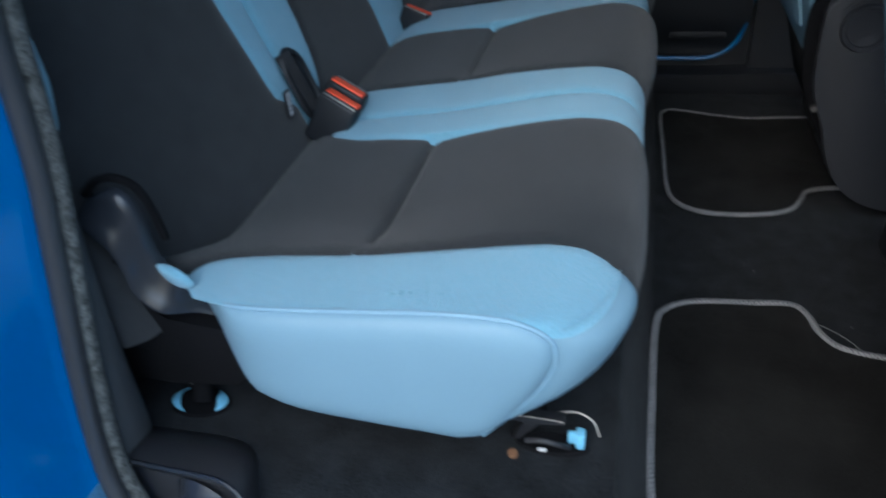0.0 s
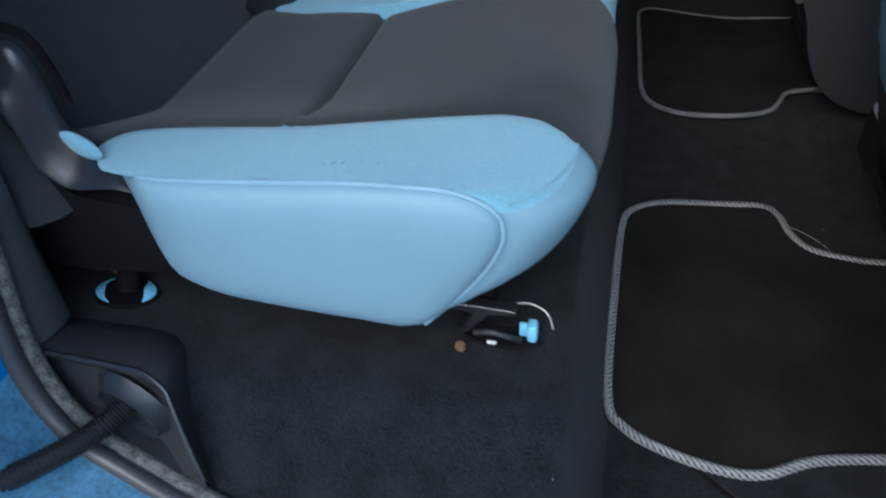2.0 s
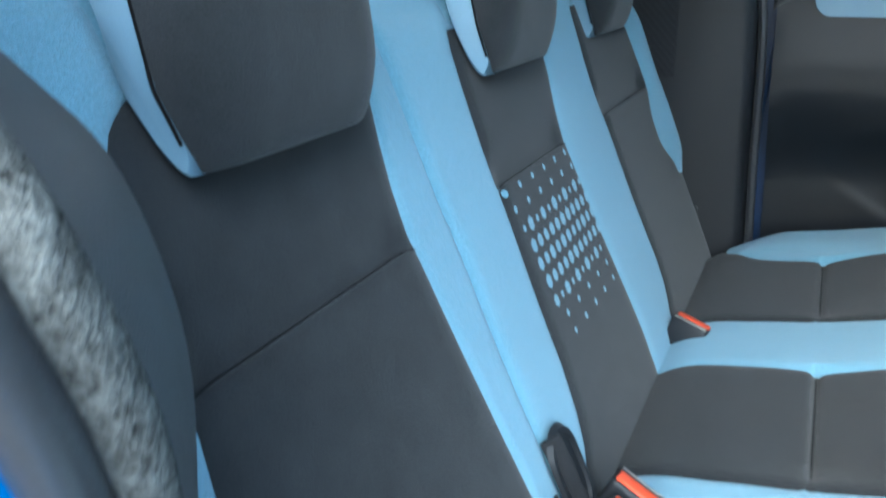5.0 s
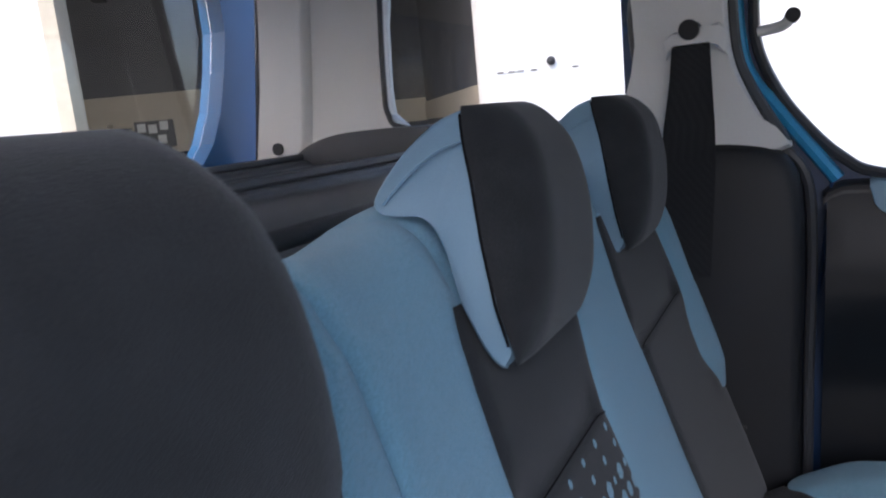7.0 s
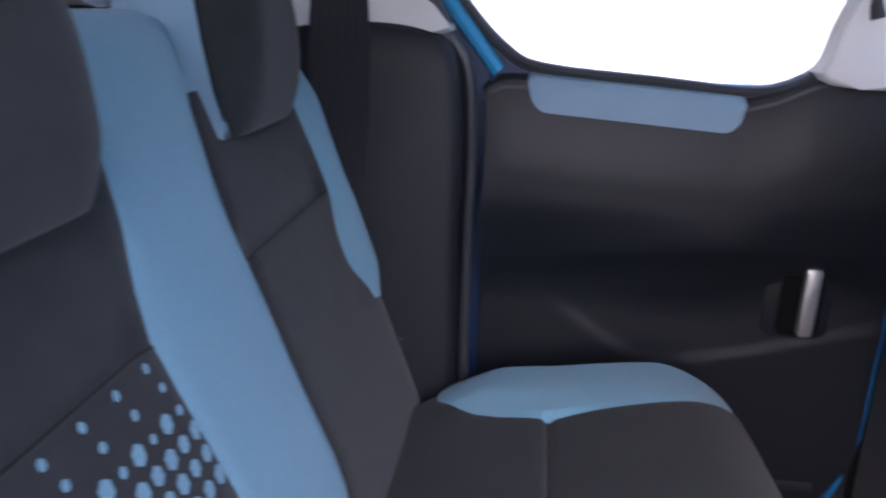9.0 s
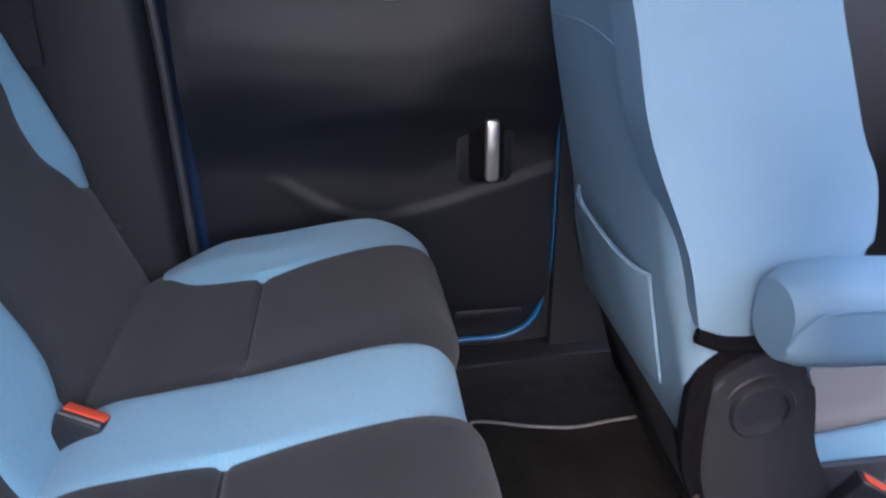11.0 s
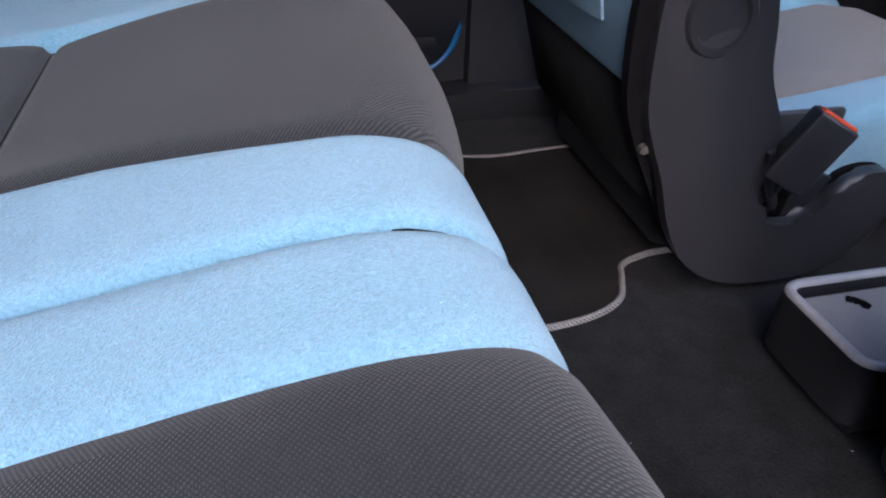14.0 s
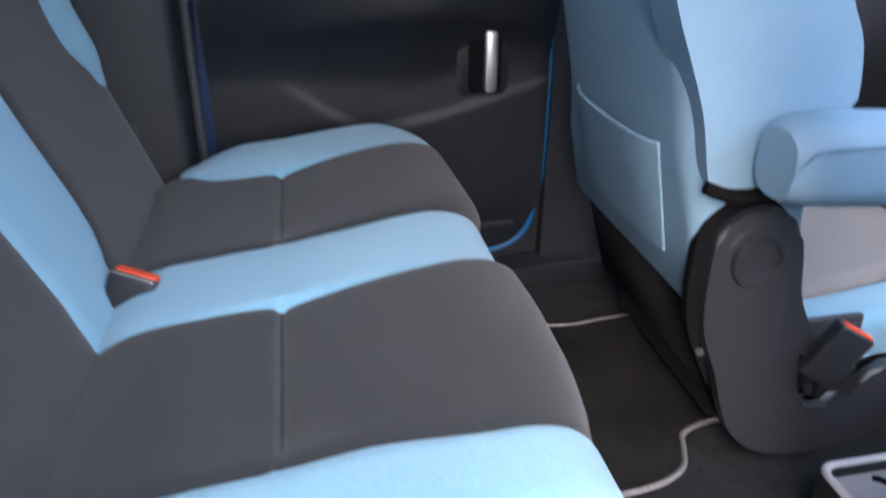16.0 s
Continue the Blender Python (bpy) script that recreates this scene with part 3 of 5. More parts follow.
def twisted_cord(line, r, strands=5, n=25):
    """A closed cord of twisted strands lying along a flat line."""
    p = np.vstack([line, line[:1]])
    along = np.concatenate([[0], np.cumsum(np.linalg.norm(np.diff(p, axis=0), axis=1))])
    turns = round(along[-1] / (2 * math.pi * r))
    count = turns * strands * 4
    rings = []
    for k in range(count):
        d = along[-1] * k / count
        c = np.array([np.interp(d, along, p[:, 0]), np.interp(d, along, p[:, 1])])
        e = np.array([np.interp((d + 0.004) % along[-1], along, p[:, 0]), np.interp((d + 0.004) % along[-1], along, p[:, 1])])
        t = (e - c) / max(np.linalg.norm(e - c), 1e-6)
        turn = 2 * math.pi * k / (strands * 4)
        ring = []
        for a in np.linspace(0, 2 * math.pi, n, endpoint=False):
            rr = r * (0.80 + 0.22 * abs(math.cos(strands * (a - turn) / 2)))
            ring.append((c[0] - t[1] * rr * math.cos(a), c[1] + t[0] * rr * math.cos(a), 0.0068 + rr * math.sin(a)))
        rings.append(ring)
    bm = grid(rings, close_u=True, close_v=True)
    # the grooves between the strands get a dark colour for their shade
    for k, f in enumerate(bm.faces):
        i, j = divmod(k, n)
        f.material_index = int(abs(math.cos(strands * (2 * math.pi * (j + 0.5) / n - 2 * math.pi * (i + 0.5) / (strands * 4)) / 2)) < 0.45)
    return bm


def floor_mat(outline, label, cord=0.0060):
    line = curve_points(outline, 7, True)
    c = line.mean(0)
    mat = thing("floor_mat", (c[0], c[1], 0.0), label, "floor mat", "floor mats")
    rings = []
    for s in (1.0, 0.97, 0.9, 0.75, 0.5, 0.25, 0.02):
        rings.append([(*(c + (p - c) * s), 0.0085 + 0.0012 * noise.noise((p[0] * 30 * s, p[1] * 30 * s, s * 5))) for p in line])
    base = [[(p[0], p[1], 0.002) for p in line]]
    part("carpet_pad", loft(base + rings), MAT_CARPET, mat, "worn brown-black carpet pile")
    part("binding", twisted_cord(line, cord), BINDING, mat, "grey corded edge binding").data.materials.append(BINDING_GROOVE)
    return mat


floor_mat([(0.553, 0.30), (0.558, 0.455), (0.575, 0.500), (0.620, 0.524), (0.70, 0.532), (0.770, 0.536), (0.793, 0.512), (0.805, 0.470), (0.832, 0.438), (0.90, 0.425), (0.985, 0.428),
           (0.995, 0.38), (0.993, 0.15), (0.985, 0.105), (0.90, 0.096), (0.830, 0.086), (0.775, 0.072), (0.725, 0.047), (0.68, 0.044), (0.62, 0.058), (0.574, 0.082), (0.553, 0.125)],
          "brown-black carpet car mat with grey corded edge")
floor_mat([(0.572, 1.10), (0.567, 1.245), (0.580, 1.285), (0.615, 1.288), (0.70, 1.262), (0.78, 1.250), (0.85, 1.258), (0.96, 1.262), (0.985, 1.23), (0.985, 0.97), (0.965, 0.937),
           (0.90, 0.930), (0.852, 0.912), (0.836, 0.880), (0.815, 0.842), (0.77, 0.818), (0.70, 0.808), (0.64, 0.815), (0.595, 0.850), (0.578, 0.92)],
          "brown-black carpet car mat with grey corded edge", 0.0046)

CUT = [(0.650, 0.055, 0.0), (0.697, 0.016, 0.0), (0.739, -0.004, 0.0), (0.791, -0.015, 0.0), (0.838, -0.016, 0.0), (0.856, -0.012, 0.0), (0.884, 0.009, 0.0), (0.916, 0.049, 0.0), (0.938, 0.09, 0.0)]
flap = solo("carpet_flap", plate([tuple(q[:2]) for q in curve_points(CUT, 5)] + [(0.94, 0.16), (0.66, 0.16)], "z", -0.003, 0.0035, 0.0015), CARPET, "black carpet panel with a cut curved edge under the mat", "carpet", "structure")
part("cut_edge", tube([np.array(q) + (0.0, -0.0035, -0.003) for q in CUT], 0.0028, 8, per=5), PIT, flap, "dark cut edge")

# --- near side: rear edge of the open doorway ---
EDGE = [(0.12, 0.0, 1.38), (0.0, -0.02, 1.33), (-0.04, -0.045, 1.15), (-0.005, -0.055, 0.99), (0.045, -0.060, 0.915), (0.074, -0.060, 0.879), (0.086, -0.059, 0.855), (0.078, -0.045, 0.80), (0.051, -0.030, 0.72),
        (0.035, -0.026, 0.64), (0.028, -0.034, 0.55), (0.018, -0.049, 0.46), (0.006, -0.073, 0.33), (0.002, -0.090, 0.22), (0.034, -0.106, 0.145), (0.11, -0.121, 0.105), (0.217, -0.148, 0.09),
        (0.323, -0.181, 0.085), (0.45, -0.205, 0.085), (0.9, -0.225, 0.085), (1.0, -0.20, 0.15)]


def strip(path, offs, per=8):
    """A sheet swept along a path, its cross-section given as offsets."""
    line = curve_points(path, per)
    return grid([[tuple(p + np.array(o)) for o in offs] for p in line])


seal = thing("door_seal", (0.1, -0.15, 0.085), "black rubber door seal with speckled grey flocked lip", "door seal", kind="structure")
part("rubber_bulb", tube([np.array(p) + (-0.004, -0.0165, 0.0) for p in EDGE], 0.0095, 14, per=8), RUBBER, seal, "black rubber bulb")
part("flocked_lip", tube(EDGE, 0.0090, 14, per=8), FLOCK, seal, "speckled grey flocked lip")
jamb = [np.array(p) + (-0.010, -0.018, -0.003) for p in EDGE]
solo("door_jamb", strip(jamb[:14], [(0, 0, 0), (-0.004, -0.03, -0.004), (0.0, -0.06, -0.01), (-0.01, -0.20, -0.03)]), PAINT, "metallic blue painted door jamb", "door jamb", "structure")
solo("sill_jamb", strip(jamb[13:], [(0, 0, 0), (-0.004, -0.03, -0.004), (0.0, -0.06, -0.01), (-0.01, -0.20, -0.03)]), JAMB_DUSTY, "dusty scratched blue painted door sill", "door sill", "structure")
solo("body_side", frame_ring([(0.02, 1.30), (-0.03, 0.45), (-0.02, -0.3), (-1.3, -0.3), (-1.3, 1.30)], [(-0.26, 1.27), (-0.28, 0.95), (-0.32, 0.93), (-0.98, 0.93), (-0.98, 1.27)], "y", -0.32, -0.29), PAINT, "metallic blue rear body side", "car body", "structure")
solo("sill", box(0.0, 1.9, -0.32, -0.235, -0.25, 0.075, 0.015), PAINT, "metallic blue door sill", "car body", "structure")
# quarter trim inside the doorway's rear edge
INNER = [(-0.20, 0.000, 1.02), (-0.12, 0.008, 0.945), (-0.07, 0.014, 0.918), (-0.030, 0.020, 0.889), (0.010, 0.020, 0.855), (0.024, 0.018, 0.795), (0.010, 0.013, 0.715), (0.003, 0.004, 0.64), (0.0, -0.008, 0.55),
         (0.0, -0.020, 0.45), (0.002, -0.026, 0.325), (-0.002, -0.028, 0.21)]
rows = []
for a, b in zip(curve_points(EDGE[2:14], 6), curve_points(INNER, 6)):
    rows.append([tuple(a + (0.0, 0.004, 0)), tuple(0.65 * a + 0.35 * b + (0.006, 0.004, 0.003)), tuple(0.3 * a + 0.7 * b + (0.007, 0.004, 0.003)), tuple(b), tuple(b + (-0.012, 0.004, -0.006)), tuple(b + (-0.05, 0.0, -0.02)), tuple(b + (-0.20, -0.02, -0.03))])
solo("quarter_trim_near", grid(rows), QUARTER_TRIM, "dark grained quarter trim panel", "trim", "structure")
solo("quarter_wall_near", frame_ring([(-1.15, 0.1), (-1.15, 1.38), (-0.10, 1.38), (-0.10, 0.1)], [(-0.95, 0.94), (-0.92, 1.29), (-0.27, 1.29), (-0.30, 0.94)], "y", -0.05, -0.02), TRIM_GREY, "light grey rear quarter trim behind the open door", "wall", "structure")

# trim block over the wheel arch with the cable conduit
block = thing("wheel_arch_trim", (0.08, -0.12, 0.12), "black plastic sill trim block with cable conduit hole", "trim", kind="structure")
CREST = curve_points([(-0.12, -0.060, 0.213), (-0.05, -0.075, 0.214), (0.015, -0.083, 0.215), (0.10, -0.087, 0.215), (0.122, -0.090, 0.213), (0.142, -0.097, 0.203), (0.151, -0.107, 0.186), (0.165, -0.122, 0.155), (0.177, -0.134, 0.122)], 5)
FOOT = curve_points([(-0.12, -0.010, 0.186), (-0.05, -0.012, 0.186), (0.015, -0.012, 0.186), (0.07, -0.012, 0.186), (0.105, -0.018, 0.186), (0.126, -0.035, 0.184), (0.139, -0.060, 0.163), (0.154, -0.092, 0.125), (0.180, -0.128, 0.098)], 5)
FRONT = curve_points([(-0.12, -0.070, 0.10), (-0.05, -0.085, 0.11), (0.013, -0.096, 0.11), (0.08, -0.106, 0.10), (0.10, -0.110, 0.10), (0.12, -0.115, 0.10), (0.135, -0.120, 0.10), (0.155, -0.128, 0.10), (0.177, -0.137, 0.10)], 5)
rings = []
for f, c, d in zip(FOOT, CREST, FRONT):
    up = np.array((0, 0, 1.0))
    h = min(1.0, (c[2] - d[2]) / 0.1)
    mid = 0.5 * (f + c) + up * 0.010 * h
    rings.append([f - up * 0.02, f, 0.75 * f + 0.25 * c + up * 0.006 * h, mid, 0.12 * f + 0.88 * c + up * 0.003, c, c + (d - c) * 0.06 + (0, 0.002 * h, -0.003 * h),
                  c + (d - c) * 0.14 + (-0.003 * h, 0.011 * h, 0), c + (d - c) * 0.5 + (-0.004 * h, 0.008 * h, 0), d])
part("body", grid(rings), PLASTIC_GREY, block, "black grained plastic", flat_angle=60)
part("edge_ridge", tube([tuple(c) for c in CREST[4::3]], 0.0026, 8, per=3), PLASTIC_GLOSS, block, "worn shiny edge")
rings = []
for s, dy, drop in ((1.25, 0.012, 0.0), (1.0, 0.0, 0.0), (0.95, -0.006, 0.0), (0.85, 0.002, 0.0), (0.7, 0.012, 0.0), (0.05, 0.014, 0.0)):
    rings.append([(0.095 + 0.034 * s * math.cos(a), -0.099 + dy - 0.02 * s * math.cos(a) * 0.3, 0.165 + 0.026 * s * math.sin(a) - 0.012 * s * math.cos(a)) for a in np.linspace(0, 2 * math.pi, 20, endpoint=False)])
part("grommet", loft(rings), PLASTIC_GLOSS, block, "black rubber cable boot")
conduit = solo("cable_conduit", tube([(0.098, -0.080, 0.172), (0.090, -0.105, 0.172), (0.070, -0.135, 0.166), (0.030, -0.168, 0.155), (-0.02, -0.20, 0.145), (-0.10, -0.25, 0.14)], 0.0125, 14, per=11, ribs=-0.2), CONDUIT, "black corrugated cable conduit running into the door", "cable conduit")

rings = []
for k in range(11):
    t = k / 10
    c = np.array((0.050 + 0.042 * t, 0.009 - 0.006 * t, 0.408 - 0.013 * t))
    h = math.sin(math.pi * t) ** 0.55
    rings.append([c + np.array((0.0, 0.006 * h * math.cos(b), (0.009 if math.sin(b) > 0 else 0.013) * h * math.sin(b) + 0.0004 * math.sin(b))) for b in np.linspace(0, 2 * math.pi, 12, endpoint=False)])
part("bolster_flap", loft(rings), BLUE_FABRIC, single, "light blue bolster end")
# recliner cover of the single seat: a bent arm with a rounded head
ARM_UPPER = curve_points([(-0.004, 0.480), (0.020, 0.490), (0.039, 0.482), (0.046, 0.455), (0.047, 0.425), (0.053, 0.405), (0.068, 0.388), (0.080, 0.365), (0.098, 0.340)], 6)
ARM_LOWER = curve_points([(-0.010, 0.462), (-0.003, 0.440), (0.010, 0.416), (0.015, 0.395), (0.017, 0.375), (0.026, 0.359), (0.045, 0.348), (0.065, 0.341), (0.094, 0.330)], 6)
rows = []
for k, (u, l) in enumerate(zip(ARM_UPPER, ARM_LOWER)):
    tuck = 0.032 * smooth((k / (len(ARM_UPPER) - 1) - 0.70) / 0.30)
    rows.append([(l[0] + (u[0] - l[0]) * w, y + tuck, l[1] + (u[1] - l[1]) * w) for w, y in ((-0.02, 0.040), (-0.02, 0.012), (0.03, 0.004), (0.14, -0.003), (0.24, -0.0065), (0.32, -0.0055), (0.44, 0.000), (0.62, 0.006), (0.82, 0.009), (0.94, 0.012), (0.98, 0.016), (1.0, 0.022))])
rows.insert(0, [(x - 0.006, y * 0.4 + 0.022, z - 0.002) for x, y, z in rows[0]])
part("recliner_cover", grid(rows), PLASTIC_GLOSS, single, "satin black recliner cover")
# the cut-out's shade is drawn as a solid black strip
part("cover_cutout", tube([(-0.016, 0.026, 0.478), (0.006, 0.024, 0.495), (0.028, 0.024, 0.499), (0.046, 0.026, 0.488), (0.053, 0.028, 0.462), (0.055, 0.030, 0.428)], 0.0042, 8), PIT, single, "dark strip for the shaded cut-out round the recliner cover")
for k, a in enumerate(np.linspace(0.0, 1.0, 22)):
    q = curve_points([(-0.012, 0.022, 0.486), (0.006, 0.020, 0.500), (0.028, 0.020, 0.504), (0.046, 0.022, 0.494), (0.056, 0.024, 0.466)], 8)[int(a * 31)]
    part("fringe_thread", tube([q, q + np.array((0.0, -0.003, -0.0045))], 0.0007, 5, per=2), THREAD_AND_CREASE, single)
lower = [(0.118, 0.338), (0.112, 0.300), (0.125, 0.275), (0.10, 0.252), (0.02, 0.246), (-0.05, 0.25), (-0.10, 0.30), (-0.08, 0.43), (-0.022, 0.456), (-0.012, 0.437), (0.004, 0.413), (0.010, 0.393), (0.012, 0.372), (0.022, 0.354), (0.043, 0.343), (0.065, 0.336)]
# pit black sets the darkness below the recliner arm in the plate's colour
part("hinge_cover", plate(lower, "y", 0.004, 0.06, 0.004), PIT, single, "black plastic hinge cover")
# latch body coloured as dark as the shade under the seat
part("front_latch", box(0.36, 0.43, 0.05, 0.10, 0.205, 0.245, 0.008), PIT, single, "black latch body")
part("latch_bracket", plate([(0.385, 0.232), (0.452, 0.230), (0.452, 0.226), (0.425, 0.224), (0.405, 0.196), (0.396, 0.196), (0.412, 0.224), (0.385, 0.226)], "y", 0.030, 0.044, 0.001), PLASTIC, single, "black steel latch bracket")
part("bracket_edge", tube([(0.385, 0.030, 0.2325), (0.42, 0.030, 0.2328), (0.451, 0.030, 0.2306)], 0.0006, 5), STEEL, single, "thin bright edge")
part("latch_hook", tube([(0.412, 0.022, 0.205), (0.430, 0.020, 0.210), (0.448, 0.022, 0.204), (0.458, 0.030, 0.193)], 0.0030, 8, flat=0.5), PLASTIC, single, "black steel latch hook")


def floor_socket(x, y, w, d, label):
    """Anchor well in the carpet: a black disc with a soft rim, its shade in the colour."""
    s = thing("floor_anchor", (x, y, 0.19), label, "seat anchor", "floor anchors")
    z = carpet_height(x, y) + 0.001
    rings = [[(x + w * g * math.cos(a), y + d * g * math.sin(a), z + h) for a in np.linspace(0, 2 * math.pi, 24, endpoint=False)] for g, h in ((1.12, -0.003), (1.06, 0.003), (1.0, 0.0035), (0.96, 0.002), (0.05, 0.001))]
    part("well", loft(rings, caps=False), PIT, s, "black disc for the anchor well's shade")
    return s, z


def crescent(x, y, z, w, d, a0, a1):
    """Torn wrapping round the inside of a well."""
    rows = []
    for a in np.linspace(radians(a0), radians(a1), 9):
        f = math.sin(math.pi * (a - radians(a0)) / radians(a1 - a0))
        rows.append([(x + w * math.cos(a), y + d * math.sin(a), z + 0.004), (x + w * (1 - 0.35 * f) * math.cos(a), y + d * (1 - 0.35 * f) * math.sin(a), z + 0.005 + 0.004 * f)])
    return grid(rows, thick=0.001)


s1, z1 = floor_socket(0.020, 0.030, 0.036, 0.021, "round floor anchor with torn pale blue wrapping")
part("wrapping", crescent(0.020, 0.030, z1, 0.036, 0.021, 130, 255), FLUSH_BLUE, s1, "pale blue wrapping")
part("wrapping", crescent(0.020, 0.030, z1, 0.036, 0.021, -40, 60), FLUSH_BLUE, s1, "pale blue wrapping")
part("latch_foot", tube([(0.024, 0.05, 0.230), (0.026, 0.036, 0.206), (0.026, 0.028, 0.194)], 0.012, 10), PIT, s1, "black latch foot")
part("bolt_head", tube([(0.008, 0.044, 0.205), (0.007, 0.040, 0.214)], 0.0035, 8), STEEL, s1, "small steel bolt head")
s2, z2 = floor_socket(0.438, 0.036, 0.036, 0.013, "oblong floor anchor with torn pale blue wrapping")
part("wrapping", box(0.463, 0.473, 0.030, 0.044, 0.190, 0.212, 0.003), FLUSH_BLUE, s2, "pale blue wrapping")
part("wrapping", box(0.455, 0.466, 0.036, 0.040, 0.192, 0.209, 0.001), FLUSH_BLUE, s2, "pale blue wrapping")
part("white_clip", box(0.425, 0.434, 0.022, 0.026, 0.1905, 0.1925, 0.0008), TRIM_GREY, s2, "small white plastic clip")
part("wire_clip", tube([(0.440, 0.058, 0.212), (0.462, 0.060, 0.215), (0.480, 0.054, 0.210), (0.487, 0.046, 0.197)], 0.0011, 6), STEEL, s2, "thin steel wire clip")
part("bolt", tube([(0.400, 0.014, 0.189), (0.400, 0.014, 0.1935)], 0.0052, 10), RUST, s2, "rusty bolt head")

# --- seat belt buckles in the rear seat ---


def buckle(face, width, thick, label):
    """A buckle whose red face is centred at face; width and thick are the directions of its long and short side."""
    b = thing("seat_belt_buckle", face, label, "seat belt buckle", "rear seat belt buckles")
    w, t = Vector(width).normalized(), Vector(thick).normalized()
    t = (t - w * t.dot(w)).normalized()
    n = w.cross(t)
    if n.z < 0:
        n = -n
    m = Matrix.Translation(face) @ Matrix((n, w, t)).transposed().to_4x4()
    part("housing", moved(box(-0.075, 0.0, -0.030, 0.030, -0.0165, 0.0165, 0.006, 3), m), PLASTIC, b, "black plastic housing")
    part("release_button", moved(box(-0.004, 0.0030, -0.0265, 0.0265, -0.004, 0.0125, 0.002), m), RED, b, "orange-red release button")
    part("slot_lip", moved(box(-0.004, 0.0018, -0.0265, 0.0265, -0.0135, -0.010, 0.001), m), STEEL, b, "metal slot edge")
    part("slot_mouth", moved(box(-0.004, 0.0012, -0.0255, 0.0255, -0.0095, -0.005, 0.0), m), RUBBER, b, "dark tongue slot")
    return b


buckle((0.086, 0.478, 0.402), (0.85, -0.12, -0.46), (0.0, -1, 0.15), "black seat belt buckle with orange-red button lying between the seats")
buckle((0.090, 0.434, 0.400), (0.85, -0.12, -0.46), (0.0, 1, -0.15), "black seat belt buckle with orange-red button lying between the seats")
buckle((0.062, 0.945, 0.372), (0.90, -0.25, -0.28), (0.1, 1, -0.2), "black seat belt buckle with orange-red button sunk in the seat")
slot = thing("belt_slot", (0.0, 0.455, 0.44), "black belt slot in the blue backrest stripe", "belt slot")
rings = [[(0.004 - 0.34 * (z - 0.44) + dx, y, z) for y, z in [(0.466 + (u - 0.466) * s, 0.410 + (v - 0.410) * s) for u, v in rounded(0.060, 0.105, 0.029, 5, 0.466, 0.410)]] for s, dx in ((1.05, 0.0), (1.0, 0.006), (0.85, 0.006), (0.8, 0.002), (0.05, 0.0))]
part("bezel", loft(rings), PLASTIC, slot, "black slot bezel")
part("webbing", tube([(0.0, 0.450, 0.462), (0.012, 0.452, 0.43), (0.02, 0.456, 0.40), (0.03, 0.46, 0.375)], 0.012, 8, flat=0.3), WEB, slot, "black belt webbing")
part("maker_label", box(0.016, 0.020, 0.398, 0.414, 0.385, 0.425, 0.001), WEB, slot, "small black fabric label")
for k in range(5):
    part("label_print", box(0.0200, 0.0204, 0.401, 0.411, 0.389 + 0.007 * k, 0.393 + 0.007 * k, 0.0), WHITE_PRINT, slot.children[2], "unreadable white print")

# --- printed dots on the middle backrest ---
back_2 = pads_2[1]
zs = BACK[:, 1]


def back_spot(z, y, lift):
    i = int(np.argmin(np.abs(zs[:TOP_BACK] - z)))
    a = back_2.at(i, y, lift)
    j = i + 1 if zs[i] < z else i - 1
    b = back_2.at(j, y, lift)
    t = (z - a[2]) / (b[2] - a[2]) if abs(b[2] - a[2]) > 1e-6 else 0
    return Vector(a) + (Vector(b) - Vector(a)) * t


SMALL, BIG = 0.0044, 0.0080
DOT_ROWS = [(0.681, 0.580, 0.0412, "s" * 6), (0.660, 0.589, 0.0412, "s" * 6), (0.636, 0.594, 0.0208, "sbsbsbsbsbs"), (0.613, 0.602, 0.0208, "b" * 11), (0.591, 0.602, 0.0208, "b" * 11), (0.568, 0.606, 0.0208, "b" * 11),
            (0.544, 0.606, 0.0208, "bsbsbsbsbs"), (0.522, 0.622, 0.0435, "s" * 5), (0.499, 0.624, 0.0435, "s" * 5)]
for z, y0, gap, sizes in DOT_ROWS:
    for k, size in enumerate(sizes):
        y, rad = y0 + gap * k, (SMALL if size == "s" else BIG) * (0.9 + 0.2 * random.random())
        bm = bmesh.new()
        bm.faces.new([bm.verts.new(back_spot(z + 1.05 * rad * math.sin(a), y + 0.95 * rad * math.cos(a), 0.0012)) for a in np.linspace(0.5, 0.5 + 2 * math.pi, 6, endpoint=False)])
        part("printed_dot", bm, BLUE_FABRIC, bench, smooth=False)

# ---- far side: door, pillar, quarter window ----
OPEN = [(0.040, 1.33), (0.026, 1.26), (0.020, 1.18), (0.022, 1.085), (0.052, 1.005), (0.098, 0.938), (0.148, 0.886), (0.206, 0.856), (0.38, 0.838), (0.52, 0.826), (0.590, 0.844), (0.630, 0.880),
        (0.655, 0.925), (0.665, 1.10), (0.655, 1.25), (0.62, 1.33)]
OUT = [(-0.20, 1.37), (-0.20, 1.26), (-0.20, 1.18), (-0.20, 1.09), (-0.20, 1.0), (-0.10, 0.90), (-0.02, 0.81), (0.20, 0.80), (0.38, 0.79), (0.52, 0.785), (0.65, 0.79), (0.72, 0.81),
       (0.78, 0.90), (0.78, 1.10), (0.78, 1.25), (0.74, 1.37)]
door = thing("sliding_door", (0.45, 1.48, 0.06), "dark rear sliding door panel with a clear window", "car door", kind="structure")
part("window_frame", frame_ring(OUT, OPEN, "y", 1.455, 1.50), PAINT_SHADE, door, "blue painted window frame with shade in its colour")
